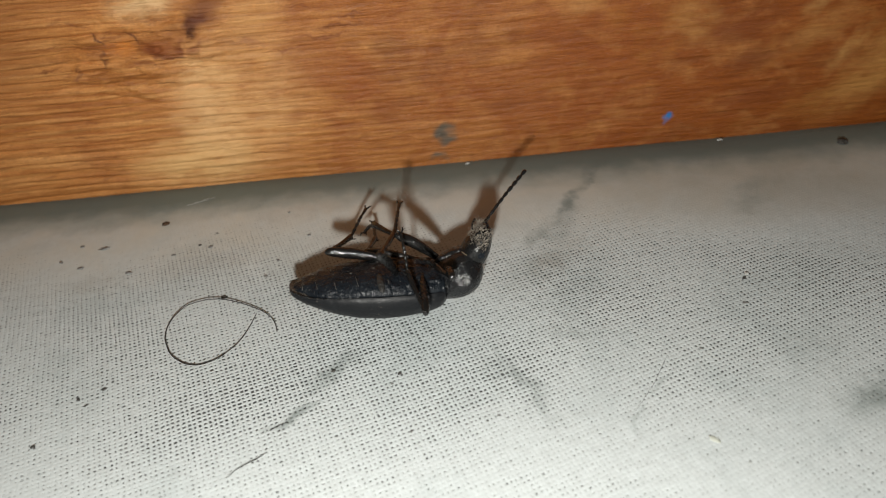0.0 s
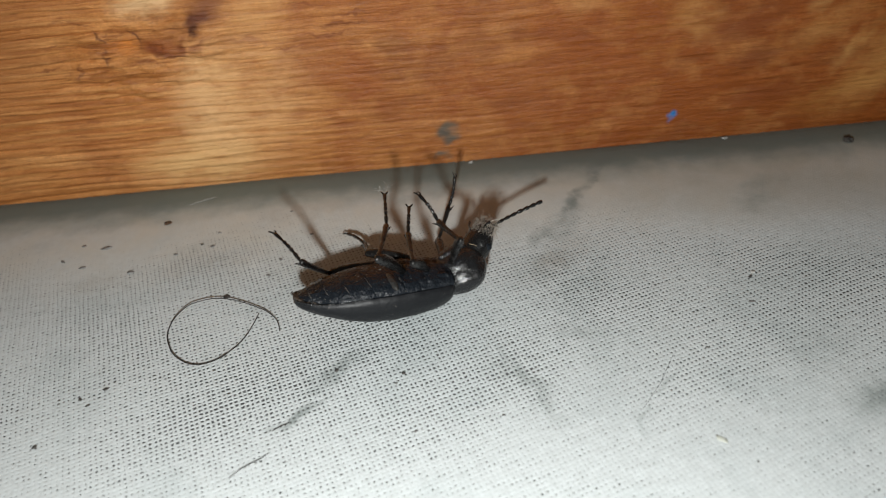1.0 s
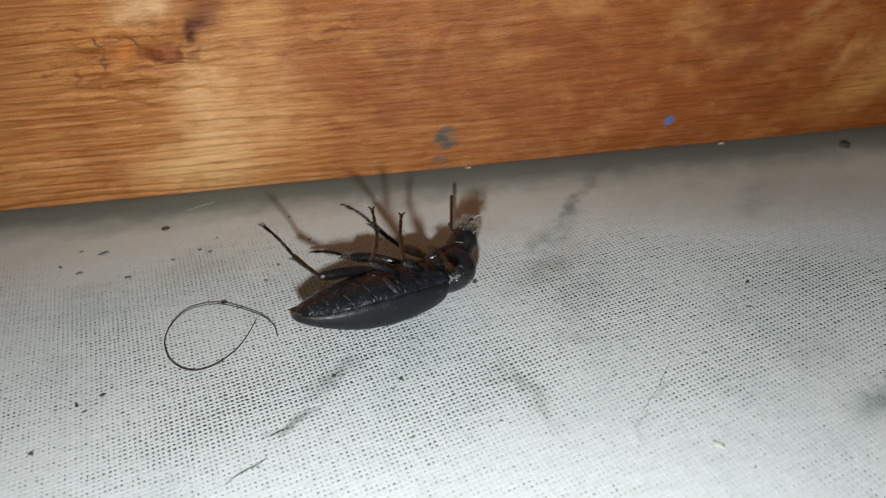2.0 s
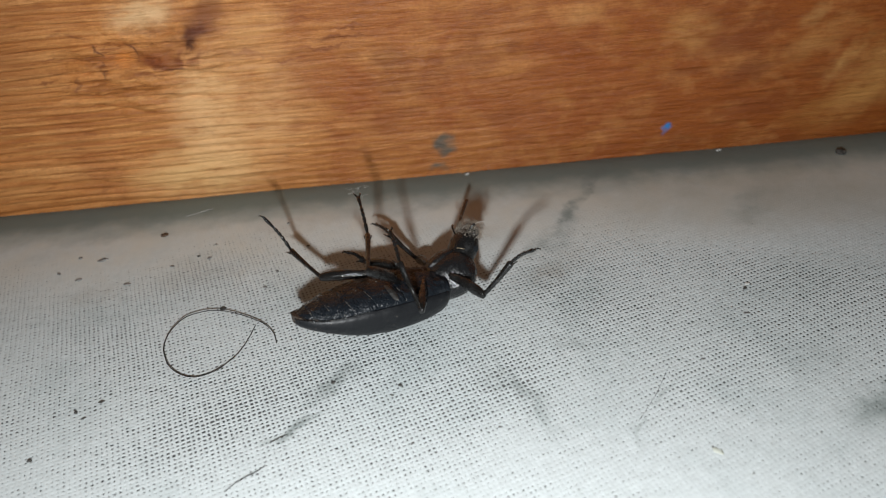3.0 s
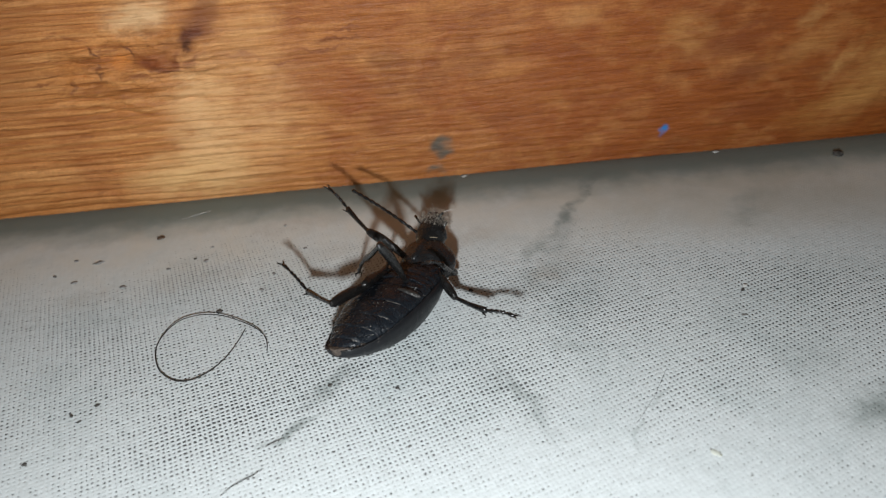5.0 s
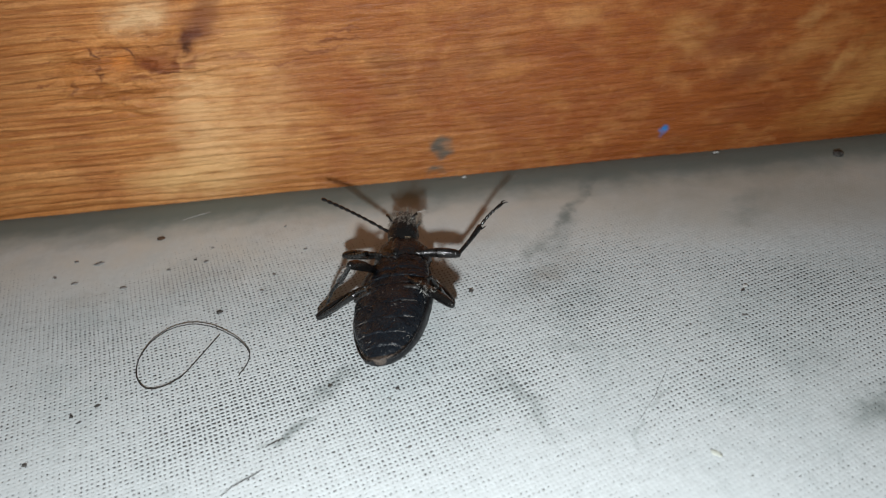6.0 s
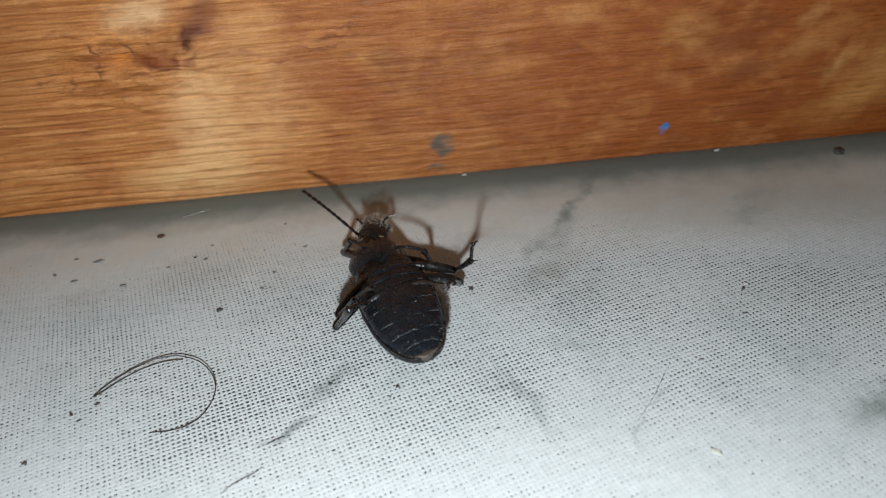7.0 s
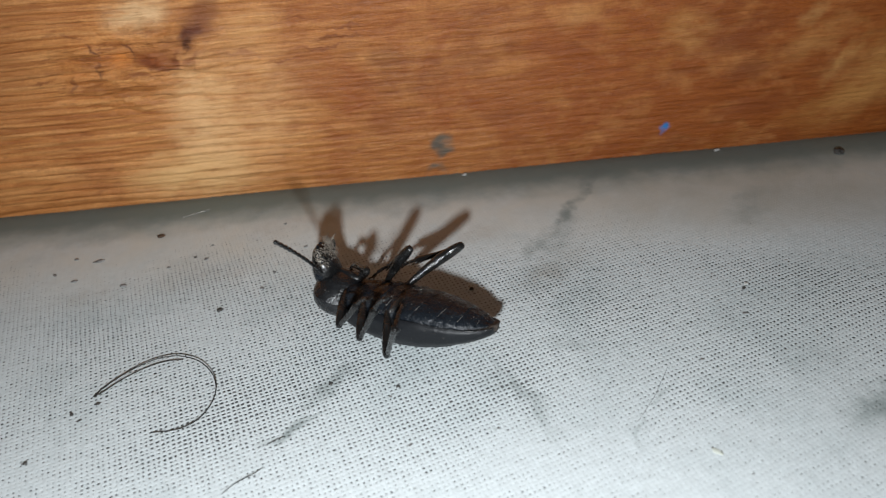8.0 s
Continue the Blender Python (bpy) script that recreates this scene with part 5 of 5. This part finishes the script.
# hair: seconds, start x and y, then the heading of each strand along its length
HAIR_ROWS = [
    (0.0, -14.02, -5.60, 103, 108, 120, 129, 136, 144, 148, 150, 153, 155, 157, 162, 170, 177, 187, 194, 202, 221, 237, 243, 252, 262, 268, 278, 289, 294, 298, 308, 318, 324, 335, 348, 365, 380, 390, 400, 406, 411, 420, 426, 430, 433, 436, 436),
    (4.7, -14.02, -5.60, 103, 108, 120, 129, 136, 144, 148, 150, 153, 155, 157, 162, 170, 177, 187, 194, 202, 221, 237, 243, 252, 262, 268, 278, 289, 294, 298, 308, 318, 324, 335, 348, 365, 380, 390, 400, 406, 411, 420, 426, 430, 433, 436, 436),
    (5.3, -15.85, -7.60, 82, 88, 100, 113, 126, 136, 139, 142, 147, 149, 150, 155, 163, 168, 176, 185, 194, 207, 222, 232, 238, 248, 258, 266, 274, 282, 288, 296, 308, 316, 327, 350, 368, 381, 393, 403, 412, 417, 422, 424, 426, 428, 430, 430),
    (5.8, -17.65, -9.76, 62, 69, 79, 97, 116, 127, 130, 135, 141, 143, 144, 148, 156, 160, 164, 176, 187, 193, 208, 221, 225, 235, 249, 254, 259, 271, 279, 285, 298, 307, 319, 352, 371, 382, 396, 406, 417, 423, 423, 423, 423, 423, 423, 423),
    (6.2, -17.65, -9.76, 62, 69, 79, 97, 116, 127, 130, 135, 141, 143, 144, 148, 156, 160, 164, 176, 187, 193, 208, 221, 225, 235, 249, 254, 259, 271, 279, 285, 298, 307, 319, 352, 371, 382, 396, 406, 417, 423, 423, 423, 423, 423, 423, 423),
    (6.3, -26.26, -17.38, -2, -1, 4, 16, 28, 40, 56, 66, 75, 85, 95, 106, 113, 121, 128, 133, 140, 150, 155, 161, 173, 182, 188, 197, 205, 209, 214, 217, 220, 225, 230, 240, 392, 406, 404, 399, 396, 393, 389, 384, 376, 369, 363, 354),
    (8.0, -26.26, -17.38, -2, -1, 4, 16, 28, 40, 56, 66, 75, 85, 95, 106, 113, 121, 128, 133, 140, 150, 155, 161, 173, 182, 188, 197, 205, 209, 214, 217, 220, 225, 230, 240, 392, 406, 404, 399, 396, 393, 389, 384, 376, 369, 363, 354),
]


def motions():
    times = [k / 20 for k in range(161)]
    body = [(r[0], r[1:]) for r in BODY_ROWS]

    def body_pose(t):
        x, y, z, yaw, pitch, roll = smooth_rows(body, t)
        return pose(x * MM, y * MM, z * MM, 0, 0, yaw) @ pose(0, 0, 0, 0, -pitch, 0) @ pose(0, 0, 0, roll)

    walk(beetle, [(t, body_pose(t)) for t in times])
    tables = {"hind_a": HIND_A_ROWS, "hind_b": HIND_B_ROWS, "mid_a": MID_A_ROWS, "mid_b": MID_B_ROWS, "front_a": FRONT_A_ROWS, "front_b": FRONT_B_ROWS}
    fore_rows = [(r[0], (r[1],)) for r in BEND_ROWS]
    hinge = pose(HINGE[0] * MM, HINGE[1] * MM, HINGE[2] * MM)

    def fore(t):
        return hinge @ pose(0, 0, 0, 0, -float(smooth_rows(fore_rows, t)[0]), 0) @ hinge.inverted()

    walk(pronotum, [(t, fore(t)) for t in times])
    for name, table in tables.items():
        rows = [(r[0], (*way(r[1], r[2]), *way(r[3], r[4]), *way(r[5], r[6]))) for r in table]
        keys = [[], [], []]
        for t in times:
            v = smooth_rows(rows, t)
            at = Vector(HIPS[name])
            if name.startswith("front"):
                at = fore(t) @ (at * MM) / MM
            for k, length in enumerate(LEGS[name.split("_")[0]]):
                d = Vector(v[3 * k:3 * k + 3]).normalized()
                keys[k].append((t, aim(at, d)))
                at = at + d * length
        for ob, key in zip(limbs[name], keys):
            walk(ob, key)
    head_rows = [(r[0], way(r[1], r[2])) for r in HEAD_ROWS]
    feeler_rows = [(r[0], way(r[1], r[2])) for r in ANTENNA_ROWS]
    head_keys, feeler_keys = [], []
    for t in times:
        h = aim(fore(t) @ (Vector(NECK) * MM) / MM, smooth_rows(head_rows, t), (-0.6, 0, 0.8))
        head_keys.append((t, h))
        root = h @ Vector((2.6 * MM, 1.9 * MM, 0.2 * MM))
        feeler_keys.append((t, aim(root / MM, smooth_rows(feeler_rows, t))))
    walk(head, head_keys)
    walk(antenna, feeler_keys)
    # one heading for each strand; at last the hair lies doubled back on itself
    hair_rows = [(r[0], r[1:]) for r in HAIR_ROWS]
    keys = [[] for _ in strands]
    for t in [0, 4.7, 4.9, 5.1, 5.3, 5.5, 5.7, 5.8, 6.2, 6.2333, 6.2667, 6.3, 8.0]:
        v = smooth_rows(hair_rows, t)
        x, y = v[0], v[1]
        spots = []
        for k in range(HAIR_COUNT + 1):
            spots.append(Vector((x, y, 0.22 + 0.4 * math.sin(math.pi * min(1, k / 34)) ** 2)))
            a = radians(float(v[2 + min(k, HAIR_COUNT - 1)]))
            x, y = x + math.cos(a) * HAIR_LENGTH / HAIR_COUNT, y + math.sin(a) * HAIR_LENGTH / HAIR_COUNT
        for k in range(HAIR_COUNT):
            keys[k].append((t, aim(spots[k], spots[k + 1] - spots[k])))
    for ob, key in zip(strands, keys):
        walk(ob, key)


motions()
